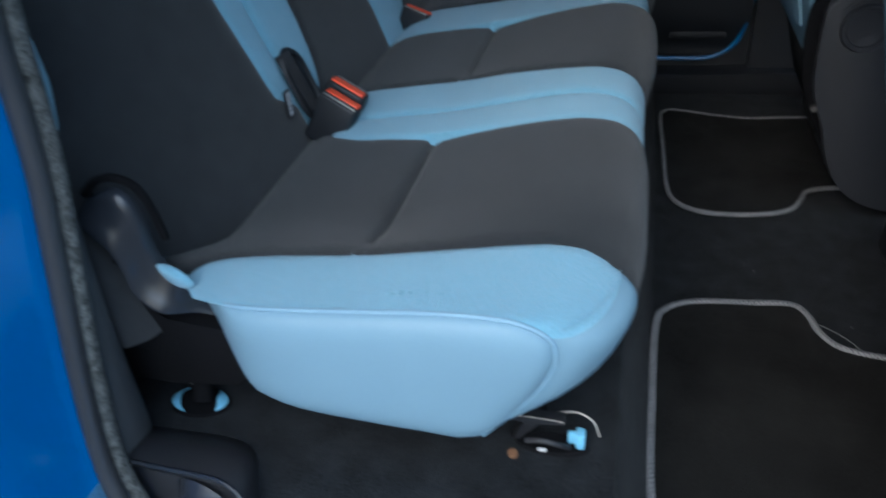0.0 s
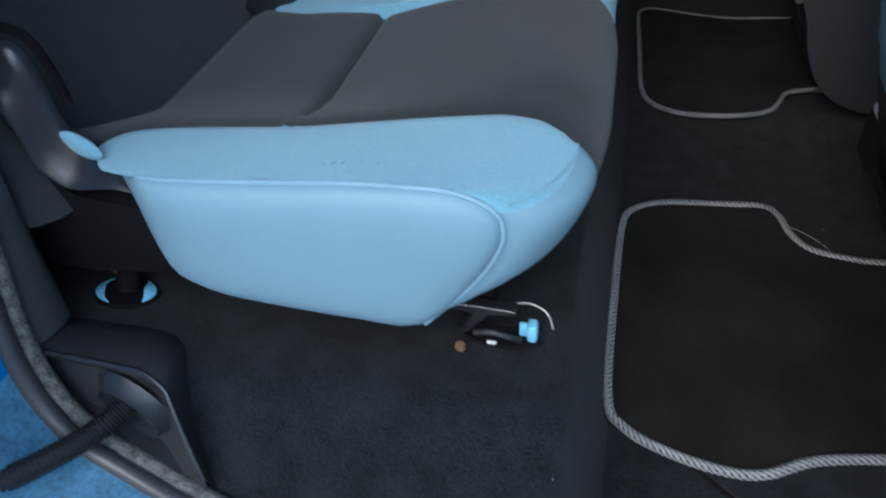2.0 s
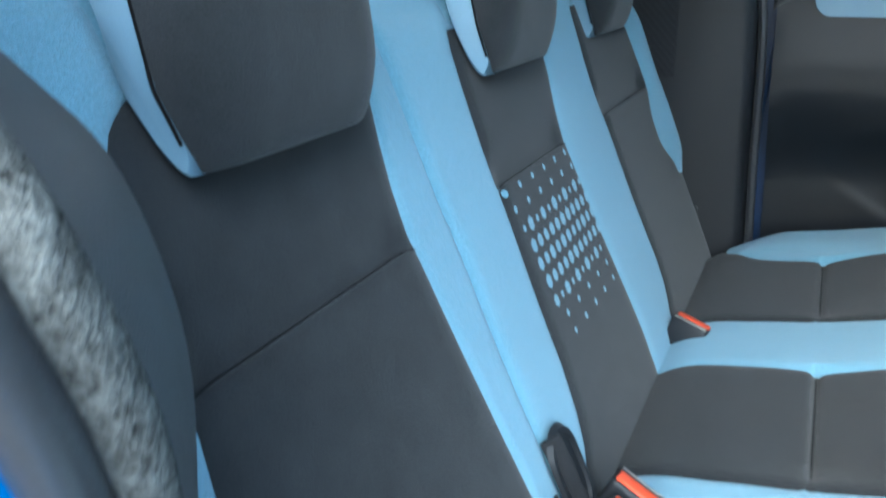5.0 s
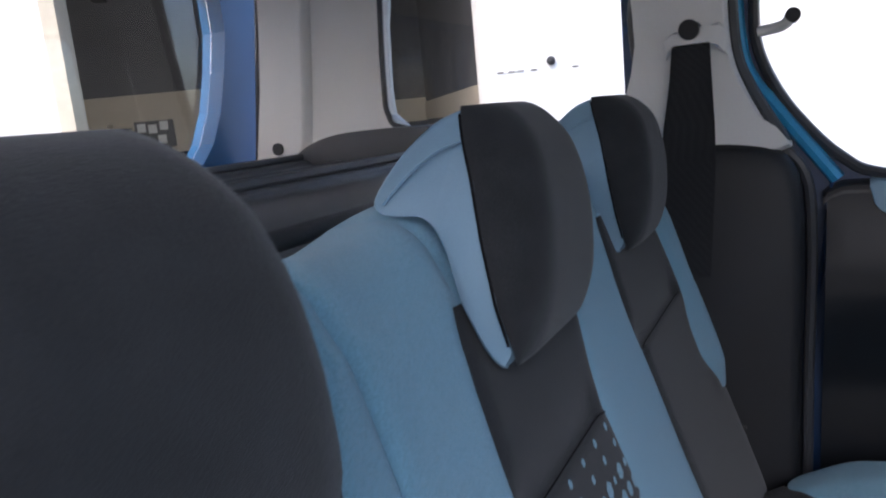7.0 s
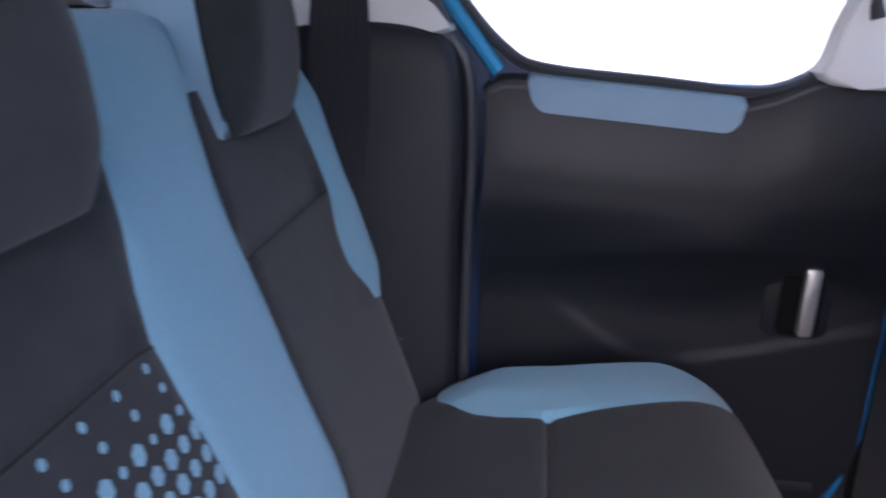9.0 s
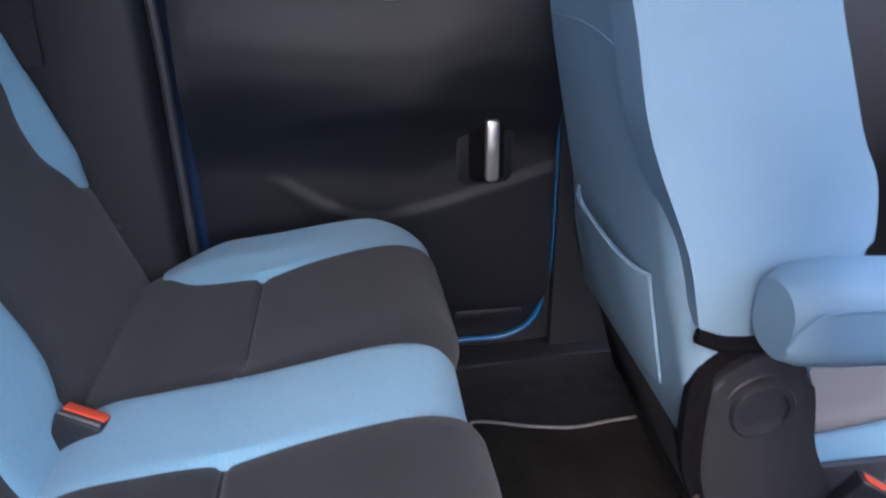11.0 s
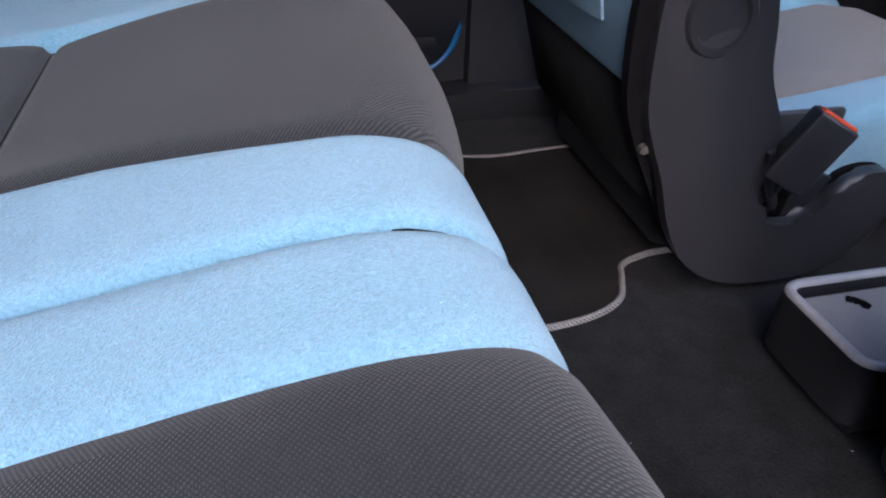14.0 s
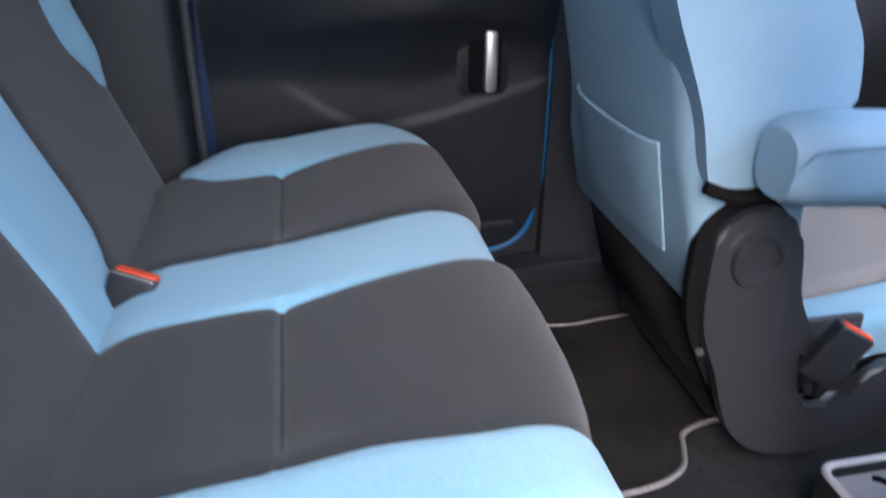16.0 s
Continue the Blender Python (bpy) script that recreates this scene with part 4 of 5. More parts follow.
part("painted_edge", tube([(x, 1.447, z) for x, z in [(-0.012, 1.34), (-0.010, 1.20), (-0.004, 1.09), (0.012, 1.030), (0.050, 0.975), (0.105, 0.900), (0.142, 0.850)]], 0.012, 8), PAINT_LIGHT, door, "blue painted door edge, its brightness set in the colour")
part("window_seal", tube([(x, 1.452, z) for x, z in OPEN], 0.009, 8), RUBBER, door, "black window rubber")
pane = part("pane", plate(OPEN, "y", 1.474, 1.478), GLASS, door, "clear side glass", smooth=False)
pane.visible_shadow = False


def ledge_line(x):
    """Height of the ledge's inner lip along the window."""
    return float(np.interp(x, (0.10, 0.128, 0.15, 0.19, 0.35, 0.505, 0.55, 0.60, 0.65, 0.775), (0.800, 0.828, 0.838, 0.838, 0.824, 0.810, 0.822, 0.846, 0.852, 0.852)))


def door_depth(x, z):
    """Relief of the door's inner trim: swelling shoulder below the ledge, arm swell, map pocket."""
    d = ledge_line(x) - z
    y = 1.437 - 0.016 * smooth((d - 0.01) / 0.13) + 0.050 * smooth((d - 0.17) / 0.20)
    arc = 0.545 + 0.045 * math.sin(min(max((x - 0.14) / 0.70, 0), 1) * math.pi)
    low = float(np.interp(x, (0.20, 0.243, 0.342, 0.40, 0.44, 0.576, 0.69, 0.78), (0.50, 0.468, 0.396, 0.368, 0.363, 0.392, 0.426, 0.450)))
    here = smooth((x - 0.21) / 0.10)
    y -= 0.004 * math.exp(-((z - arc) / 0.026) ** 2) * smooth((x - 0.16) / 0.15) * smooth((0.78 - x) / 0.06)
    y += 0.0028 * smooth((arc - z) / 0.05) * smooth((z - low + 0.006) / 0.026) * here
    y -= 0.0010 * math.exp(-((z - low + 0.014) / 0.022) ** 2) * here
    y += 0.012 * math.exp(-((z - 0.1) / 0.05) ** 2)
    return y


rows = []
for k, u in enumerate(np.linspace(0, 1, 150)):
    row = []
    for v in np.linspace(0, 1, 90):
        # the lower front corner is round
        z0 = 0.085 + 0.755 * u
        x1 = 0.775 - (0.115 * (1 - math.sqrt(1 - (1 - min((z0 - 0.08) / 0.13, 1)) ** 2)))
        x0 = 0.118 + 0.02 * (z0 - 0.4)
        x = x0 + (x1 - x0) * v
        z = 0.085 + (ledge_line(x) - 0.085) * u
        row.append((x, door_depth(x, z), z))
    rows.append(row)
part("inner_panel", grid(rows), DOOR_TRIM, door, "dark moulded inner panel")


def ledge_sheet(x0, x1, cols, proud, lower, upper):
    """The rounded ledge from its lip up to the glass, with a lower and upper end."""
    steps = [(-0.045, 1.4325), (-0.034, 1.4342), (-0.022, 1.4356), (-0.012, 1.4362), (-0.003, 1.4375), (0.004, 1.4420), (0.008, 1.450), (0.011, 1.460), (0.013, 1.473)][lower:upper]
    pts = []
    for x in np.linspace(x0, x1, cols):
        e = proud * ease(min(x - x0, x1 - x), 0.014)
        r = ease(min(x - x0, x1 - x), 0.030) if proud else 1.0
        pts.append([(x, y - e * (0.8 if h < 0.008 else 0.3), ledge_line(x) + (h * r if h < 0 else h) + e * (0.2 if h < 0 else 0.9)) for h, y in steps])
    return grid(pts, thick=0.0015)


part("sill_ledge", ledge_sheet(0.120, 0.775, 70, 0.0, 3, 9), PLASTIC_GREY, door, "grey window ledge")
part("ledge_inlay", ledge_sheet(0.188, 0.506, 50, 0.004, 0, 8), BLUE_SKIN, door, "light blue ledge inlay")
part("core", box(0.13, 0.86, 1.492, 1.513, -0.03, 0.80, 0.0), PLASTIC, door, "dark door core")
part("handle_bezel", plate(rounded(0.104, 0.150, 0.022, 5, 0.638, 0.502), "y", 1.4665, 1.485, 0.003), DOOR_TRIM, door, "dark handle bezel")
# raised plate, coloured black for the shade inside the recess
part("handle_recess", plate(rounded(0.066, 0.132, 0.014, 5, 0.640, 0.500), "y", 1.463, 1.470, 0.002), PIT, door, "black plate for the shaded handle recess")
part("pull_handle", plate(rounded(0.025, 0.118, 0.008, 4, 0.649, 0.496), "y", 1.448, 1.464, 0.005), SILVER, door, "silver pull handle")
part("lower_edge", tube([(0.50, 1.478, 0.074), (0.60, 1.478, 0.073), (0.69, 1.478, 0.077), (0.745, 1.478, 0.115), (0.768, 1.478, 0.19), (0.780, 1.478, 0.33), (0.779, 1.478, 0.80)], 0.0055, 8), TAIL_PAINT, door, "blue painted door edge, its brightness set in the colour")
# rear edge takes the shaded blue so that it stays faint
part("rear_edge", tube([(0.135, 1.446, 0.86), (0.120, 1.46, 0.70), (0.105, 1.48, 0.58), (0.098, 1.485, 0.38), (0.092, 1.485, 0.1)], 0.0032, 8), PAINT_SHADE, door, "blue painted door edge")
part("lower_slot", box(0.58, 0.72, 1.475, 1.49, 0.125, 0.145, 0.004), PLASTIC, door, "dark moulded slot")
part("striker", tube([(0.025, 1.450, 1.100), (0.060, 1.444, 1.104), (0.072, 1.440, 1.112)], 0.009, 10), TRIM_GREY, door, "grey window catch")
part("catch_knob", tube([(0.076, 1.452, 1.118), (0.078, 1.434, 1.119)], 0.012, 12), PLASTIC, door, "black catch knob")
part("front_catch", tube([(0.668, 1.44, 0.945), (0.650, 1.425, 0.955), (0.655, 1.42, 0.93)], 0.012, 10), PLASTIC, door, "black window catch")

solo("door_jamb_far", box(-0.25, 0.135, 1.488, 1.51, -0.1, 0.90, 0.0), PAINT_SHADE, "blue painted door jamb behind the pillar, coloured as in shade", "door jamb", "structure")
solo("wall_far_lower", box(-1.15, 1.9, 1.515, 1.55, -0.2, 0.83, 0.004), PAINT, "blue outer body side below the windows", "car body", "structure")
solo("sill_far", plate([(0.50, -0.01), (1.6, -0.01), (1.6, 0.05), (0.80, 0.055), (0.70, 0.048), (0.50, 0.048)], "y", 1.42, 1.52, 0.012), PLASTIC, "black door sill trim", "trim", "structure")

pillar = thing("pillar_far", (-0.03, 1.39, 0.2), "dark lower and pale upper trim of the seat belt pillar", "pillar", kind="structure")
outline = curve_points([(-0.20, 0.2), (-0.20, 0.88), (-0.17, 0.915), (-0.06, 0.928), (0.03, 0.918), (0.072, 0.892), (0.090, 0.84), (0.094, 0.72), (0.088, 0.5), (0.085, 0.2)], 6)
cen = np.array((-0.05, 0.55))
rings = [[(*(cen + (p - cen) * s),) for p in outline] for s in (1.0, 1.0, 0.985, 0.95, 0.86)]
part("lower_trim", loft([[(x, y, z) for x, z in r] for r, y in zip(rings, (1.50, 1.405, 1.388, 1.378, 1.372))]), PLASTIC, pillar, "dark grained lower pillar trim")
upper = curve_points([(-0.195, 0.905), (0.062, 0.905), (0.040, 0.945), (0.012, 1.00), (-0.010, 1.06), (-0.018, 1.15), (-0.02, 1.37), (-0.175, 1.37), (-0.17, 1.1)], 5, True)
cen = upper.mean(0)
part("upper_trim", loft([[(x, y, z) for x, z in [(cen + (p - cen) * s) for p in upper]] for s, y in ((1.0, 1.46), (1.0, 1.408), (0.97, 1.394), (0.85, 1.388))]), TRIM_GREY, pillar, "light grey upper pillar trim")
part("pillar_rubber", tube([(0.062, 1.425, 0.86), (0.062, 1.425, 0.915), (0.042, 1.425, 0.955), (0.015, 1.425, 1.005), (-0.008, 1.425, 1.065), (-0.015, 1.425, 1.16), (-0.015, 1.425, 1.35)], 0.012, 8), RUBBER, pillar, "black pillar rubber")
part("lower_rubber", tube([(0.070, 1.425, 0.90), (0.098, 1.425, 0.85), (0.104, 1.43, 0.72), (0.098, 1.44, 0.5), (0.095, 1.44, 0.2)], 0.009, 8), RUBBER, pillar, "black pillar rubber")
part("moulded_line", tube([(0.0, 1.374, 0.705), (0.05, 1.374, 0.703), (0.066, 1.374, 0.715), (0.070, 1.376, 0.75)], 0.0022, 6), PLASTIC, pillar)
part("vent_slot", box(-0.035, 0.002, 1.368, 1.376, 0.425, 0.431, 0.001), PLASTIC_GREY, pillar, "narrow slot")
part("vent_slot", box(-0.035, 0.002, 1.368, 1.376, 0.410, 0.416, 0.001), PLASTIC_GREY, pillar, "narrow slot")
belt = thing("seat_belt", (-0.07, 1.34, 0.9), "black seat belt hanging from its pillar anchor", "seat belt")
part("webbing", grid([[(x0 + (x1 - x0) * u, y, z) for u in np.linspace(0, 1, 5)] for x0, x1, y, z in ((-0.098, -0.040, 1.352, 1.088), (-0.104, -0.038, 1.352, 1.03), (-0.116, -0.036, 1.356, 0.96), (-0.126, -0.036, 1.362, 0.90), (-0.14, -0.05, 1.366, 0.70))], thick=0.002), WEB, belt, "black belt webbing")
part("anchor_bracket", plate([(-0.108, 1.067), (-0.112, 1.097), (-0.095, 1.109), (-0.05, 1.109), (-0.025, 1.117), (-0.012, 1.097), (-0.015, 1.067), (-0.028, 1.077), (-0.035, 1.090), (-0.095, 1.090)], "y", 1.350, 1.368, 0.004), TRIM_GREY, belt, "grey anchor bracket")
part("anchor_bolt", tube([(-0.070, 1.340, 1.110), (-0.070, 1.385, 1.110)], 0.016, 14), PLASTIC, belt, "black anchor bolt cover")

# quarter window behind the pillar
Q_OPEN = [(-0.17, 0.985), (-0.17, 1.15), (-0.17, 1.33), (-0.40, 1.335), (-0.60, 1.33), (-0.655, 1.30), (-0.668, 1.22), (-0.675, 1.10), (-0.672, 1.045), (-0.64, 1.015), (-0.5, 1.0), (-0.3, 0.99)]
Q_OPEN = [(x - 0.003, z - 0.007 + 0.0173 * x) for x, z in Q_OPEN]
Q_OUT = [(-0.165, 0.80), (-0.165, 1.15), (-0.165, 1.38), (-0.40, 1.38), (-0.7, 1.38), (-0.965, 1.38), (-0.985, 1.22), (-1.003, 1.10), (-1.037, 0.95), (-1.06, 0.80), (-0.6, 0.80), (-0.3, 0.80)]
quarter = thing("quarter_panel_far", (-0.6, 1.41, 0.8), "light grey rear quarter trim round a fixed side window", "wall", kind="structure")
part("trim", frame_ring(Q_OUT, Q_OPEN, "y", 1.40, 1.44), TRIM_GREY, quarter, "light grey trim")
part("window_seal", tube([(x, 1.402, z) for x, z in Q_OPEN], 0.006, 8, True), RUBBER, quarter, "black window rubber")
qp = part("pane", plate(Q_OPEN, "y", 1.425, 1.429), GLASS, quarter, "fixed side glass", smooth=False)
qp.visible_shadow = False
part("pillar_fold", tube([(-0.890, 1.398, 0.955), (-0.868, 1.398, 1.09), (-0.835, 1.398, 1.37)], 0.018, 10, flat=0.4), TRIM_GREY, quarter, "moulded fold")
part("trim_bolt", tube([(-0.970, 1.402, 0.974), (-0.970, 1.394, 0.974)], 0.014, 16), PLASTIC, quarter, "dark trim clip")
part("window_lip", box(-0.62, -0.17, 1.36, 1.41, 0.94, 0.970, 0.008), TRIM_GREY, quarter, "light grey lip below the window")
part("shelf_support", plate(curve_points([(-0.90, 0.928), (-0.86, 0.940), (-0.80, 0.978), (-0.72, 0.997), (-0.60, 0.999), (-0.50, 0.992), (-0.40, 0.94)], 4), "y", 1.28, 1.405, 0.012), SHELF, quarter, "dark shelf support")

# parcel shelf
shelf = thing("parcel_shelf", (-0.65, 0.7, 0.9), "dark grey ridged parcel shelf behind the rear seats", "parcel shelf")
prof = curve_points([(-0.335, 0.90), (-0.35, 0.935), (-0.40, 0.948), (-0.47, 0.950), (-0.485, 0.962), (-0.52, 0.964), (-0.535, 0.952), (-0.66, 0.956), (-0.78, 0.958), (-0.80, 0.970), (-0.84, 0.972), (-0.86, 0.962), (-1.03, 0.965), (-1.05, 0.95)], 4)
part("board", grid([[(x, y, z - 0.012 + 0.010 * x) for y in np.linspace(0.02, 1.385, 20)] for x, z in prof], thick=0.02), SHELF, shelf, "dark grey moulded board")

for x, z, w in ((-0.505, 0.950, 0.011), (-0.820, 0.955, 0.011), (-0.62, 0.940, 0.006), (-0.72, 0.941, 0.006)):
    part("ridge", tube([(x, y, z) for y in (0.03, 0.5, 1.0, 1.375)], w, 8, flat=0.8), SHELF, shelf, "moulded ridge")
part("front_lip", tube([(-0.352, 0.03, 0.905), (-0.352, 0.7, 0.907), (-0.352, 1.375, 0.905)], 0.014, 10), PLASTIC, shelf, "dark front lip")

# tailgate
tail = thing("tailgate", (-1.12, 0.7, 0.5), "blue tailgate with a rear window", "tailgate", kind="structure")
T_OPEN = [(0.14, 0.955), (0.11, 0.985), (0.09, 1.12), (0.06, 1.33), (0.7, 1.345), (1.41, 1.335), (1.412, 1.25), (1.392, 1.16), (1.362, 1.07), (1.325, 1.0), (1.285, 0.958), (0.7, 0.950)]
T_OUT = [(-0.05, 0.2), (-0.05, 0.6), (-0.05, 1.15), (-0.05, 1.40), (0.7, 1.40), (1.54, 1.40), (1.53, 1.25), (1.52, 1.16), (1.51, 1.07), (1.50, 0.95), (1.50, 0.2), (0.7, 0.2)]
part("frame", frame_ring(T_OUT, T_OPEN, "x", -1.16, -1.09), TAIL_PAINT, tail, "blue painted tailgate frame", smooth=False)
tp = part("pane", plate(T_OPEN, "x", -1.135, -1.131), GLASS, tail, "rear window glass", smooth=False)
tp.visible_shadow = False
part("rubber", tube([(-1.050, 1.412, 0.90), (-1.030, 1.412, 1.0), (-1.010, 1.412, 1.12), (-0.990, 1.412, 1.24), (-0.972, 1.412, 1.36)], 0.010, 8), RUBBER, tail, "black tailgate rubber")

# ---- front seats ----


def front_seat(y0, y1, lefts, rights, shift, label, half=0.64, seam=0.74, hem=lambda u: 0.492 + 0.004 * u * u):
    """A front seat from behind: reclined back with pocket, cushion, hinge cover, armrest on the inner side (lefts, rights: its edges at each height)."""
    seat = thing("front_seat", ((0.95 + shift), (y0 + y1) / 2, 0.0), label, "car seat", "front seats")
    cy, hw = (y0 + y1) / 2, (y1 - y0) / 2
    rings = []
    for l, g, (z, xb, thick) in zip(lefts, rights, ((0.268, 0.809, 0.10), (0.28, 0.803, 0.13), (0.40, 0.778, 0.17), (0.50, 0.757, 0.195), (0.62, 0.732, 0.20), (0.72, 0.711, 0.195),
                                          (0.80, 0.696, 0.18), (0.86, 0.690, 0.155), (0.90, 0.695, 0.12), (0.92, 0.715, 0.07))):
        rings.append([(shift + xb + thick / 2 + u, (l + g) / 2 + v, z) for u, v in rounded(thick, g - l, min(0.055, thick * 0.45) if z > 0.45 else 0.022, 6)])
    back = part("backrest", loft(rings), BLUE_SKIN, seat, "light blue leatherette backrest")
    # back cover seam and pocket

    def face(y, z, lift=0.0):
        return (shift + 0.862 - 0.2095 * z - lift, y, z)
    if shift:
        part("cover_seam", tube([face(cy - hw * seam, 0.32, 0.0), face(cy - hw * (seam + 0.02), 0.6, 0.0), face(cy - hw * seam, 0.76, 0.0)], 0.0013, 6), BLUE_SKIN, back)
    if shift:
        part("cover_seam", tube([face(cy + hw * seam, 0.32, 0.0), face(cy + hw * (seam + 0.02), 0.6, 0.0), face(cy + hw * seam, 0.76, 0.0)], 0.0013, 6), BLUE_SKIN, back)
    part("cover_seam", tube([face(cy - hw * seam, 0.76), face(cy, 0.775), face(cy + hw * seam, 0.76)], 0.0013, 6), BLUE_SKIN, back)
    part("pocket", grid([[face(cy + hw * half * u, 0.33 + (hem(u) - 0.332) * s, 0.0025 + 0.016 * (1 - u ** 4) * (0.4 + 0.6 * s)) for u in np.linspace(-1, 1, 14)] for s in np.linspace(0, 1, 10)], thick=0.004), BLUE_SKIN, back, "light blue pocket")
    part("pocket_hem", tube([face(cy + hw * half * u, hem(u), 0.004 + 0.016 * (1 - u ** 4)) for u in np.linspace(-1, 1, 13)], 0.0036, 8), BLUE_SKIN, back, "stitched pocket hem")
    # headrest and posts
    rings = []
    for z, t, w in ((0.965, 0.07, 0.10), (0.975, 0.085, 0.12), (1.05, 0.10, 0.13), (1.12, 0.09, 0.125), (1.15, 0.06, 0.10)):
        rings.append([(shift + 0.745 + u, cy + v, z) for u, v in rounded(t, 2 * w, t * 0.45, 5)])
    head = part("headrest", loft(rings), BLUE_FABRIC, seat, "light blue headrest")
    for dy in (-0.05, 0.05):
        part("post", tube([(shift + 0.745, cy + dy, 0.90), (shift + 0.745, cy + dy, 0.98)], 0.007, 8), SILVER, head, "steel headrest post")
    # cushion: grey middle, blue sides
    edge = y1 - (0.062 if shift else 0.0)
    for a, b, mat, name in ((y0 + 0.10, edge - 0.10, SEAT_GREY, "cushion_panel"), (y0, y0 + 0.10, BLUE_FABRIC, "cushion_bolster"), (edge - 0.10, edge, BLUE_FABRIC, "cushion_bolster")):
        up = 0.0 if name == "cushion_bolster" else 0
        rings = []
        for x, z0, z1 in ((0.90, 0.10, 0.19), (0.93, 0.09, 0.205), (1.1, 0.09, 0.225), (1.3, 0.09, 0.255), (1.38, 0.10, 0.245), (1.41, 0.13, 0.21)):
            rings.append([(shift + x, (a + b) / 2 + u, (z0 + z1 + up) / 2 + v) for u, v in rounded(b - a - 0.004, z1 + up - z0, 0.03, 5)])
        part(name, loft(rings), mat, seat)
    part("seat_base", box(shift + 0.885, shift + 1.38, y0 + 0.03, y1 - 0.07, 0.03, 0.12, 0.02), PLASTIC, seat, "black seat base")
    part("base_shroud", plate([(shift + 0.818, 0.32), (shift + 0.820, 0.262), (shift + 0.866, 0.105), (shift + 0.89, 0.09), (shift + 0.89, 0.32)], "y", y0 + 0.012, y1 - (0.08 if shift else 0.02), 0.008), CARPET, seat, "black carpet shroud below the backrest")
    for dy in (y0 + 0.09, y1 - 0.09):
        part("rail", box(shift + 0.93, shift + 1.4, dy - 0.02, dy + 0.02, 0.003, 0.035, 0.004), PLASTIC, seat, "seat rail")
    return seat, back


SEAT_GREY = material("warm_grey_seat_fabric", (0.20, 0.195, 0.195), 0.9, vary=0.12, scale=9, grain=450, bump=0.4, spec=0.2, wave=2000, sheen=0.2)
far_seat, far_back = front_seat(0.872, 1.345, (0.880, 0.874, 0.872, 0.872, 0.867, 0.872, 0.884, 0.903, 0.929, 0.967), (1.350, 1.358, 1.358, 1.350, 1.350, 1.345, 1.333, 1.314, 1.288, 1.250), 0.0, "light blue front car seat with a back pocket and folding armrest")
near_seat, near_back = front_seat(0.04, 0.605, (0.024, 0.016, 0.014, -0.016, -0.025, -0.03, -0.03, -0.01, 0.03, 0.08), (0.445, 0.475, 0.528, 0.582, 0.617, 0.630, 0.625, 0.605, 0.565, 0.515), 0.035,
                                  "light blue front car seat seen from behind, with pocket", 0.476, 0.49, lambda u: 0.438 - 0.025 * u + 0.012 * (u * u - 1))
# velour edge strip of the near seat's cover
rows = []
for z in np.linspace(0.285, 0.46, 12):
    lo, hi = (0.016, 0.069 - 0.19 * (z - 0.285))
    row = []
    for y in np.linspace(lo + 0.001, hi, 9):
        d = max(0.022 - (y - lo), 0.0)
        row.append((0.035 + 0.862 - 0.2095 * z - 0.0018 + 0.022 - math.sqrt(0.022 ** 2 - d * d), y, z))
    rows.append(row)
part("edge_strip", grid(rows, thick=0.0015), BLUE_FABRIC, near_back, "light blue velour edge strip")
# hinge cover with round cap
hinge = curve_points([(0.787, 0.28), (0.783, 0.38), (0.797, 0.425), (0.835, 0.448), (0.880, 0.442), (0.915, 0.412), (0.932, 0.36), (0.945, 0.30), (0.972, 0.245), (0.985, 0.205), (0.976, 0.150),
                      (0.985, 0.112), (1.015, 0.092), (1.055, 0.092), (1.080, 0.112), (1.105, 0.148), (1.150, 0.156), (1.183, 0.142), (1.190, 0.105), (1.168, 0.040), (1.11, 0.008), (1.03, -0.0),
                      (0.95, 0.012), (0.89, 0.055), (0.845, 0.14), (0.805, 0.22)], 4, True)


def lean(bm):
    """The cover stands upright at its head and swings inwards at its foot."""
    for v in bm.verts:
        d = 0.013 * smooth((v.co.z - 0.20) / 0.14) - 0.016 * (1 - smooth((v.co.z - 0.08) / 0.14))
        k = d / 0.66
        v.co = (v.co.x + (v.co.x - 0.405) * k, v.co.y + d, v.co.z + (v.co.z - 0.66) * k)
    return bm


hb = part("hinge_cover", lean(plate([(x + 0.013 * smooth((0.92 - x) / 0.10) * smooth((z - 0.10) / 0.1), z - 0.008 * smooth((z - 0.40) / 0.04)) for x, z in hinge], "y", 0.844, 0.864, 0.009, 4)), PLASTIC_GREY, far_seat, "charcoal plastic hinge cover")
# the rim face lies in shadow; its darkness is put into this plate's colour
part("hinge_backing", plate([tuple(p) for p in hinge], "y", 0.870, 0.886, 0.005, 3), PIT, far_seat, "black backing for the shadowed rim of the hinge cover")
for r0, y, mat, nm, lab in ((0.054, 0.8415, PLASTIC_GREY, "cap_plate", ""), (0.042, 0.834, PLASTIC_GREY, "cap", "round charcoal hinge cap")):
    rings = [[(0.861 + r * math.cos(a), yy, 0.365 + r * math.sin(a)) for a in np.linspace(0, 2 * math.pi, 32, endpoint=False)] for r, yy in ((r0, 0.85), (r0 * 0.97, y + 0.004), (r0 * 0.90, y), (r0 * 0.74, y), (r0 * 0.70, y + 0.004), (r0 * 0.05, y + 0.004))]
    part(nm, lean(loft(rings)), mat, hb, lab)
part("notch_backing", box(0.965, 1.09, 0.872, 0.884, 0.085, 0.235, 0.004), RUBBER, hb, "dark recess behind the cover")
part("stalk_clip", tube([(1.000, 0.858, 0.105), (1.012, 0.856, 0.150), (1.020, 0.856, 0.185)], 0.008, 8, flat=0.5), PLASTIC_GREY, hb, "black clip")
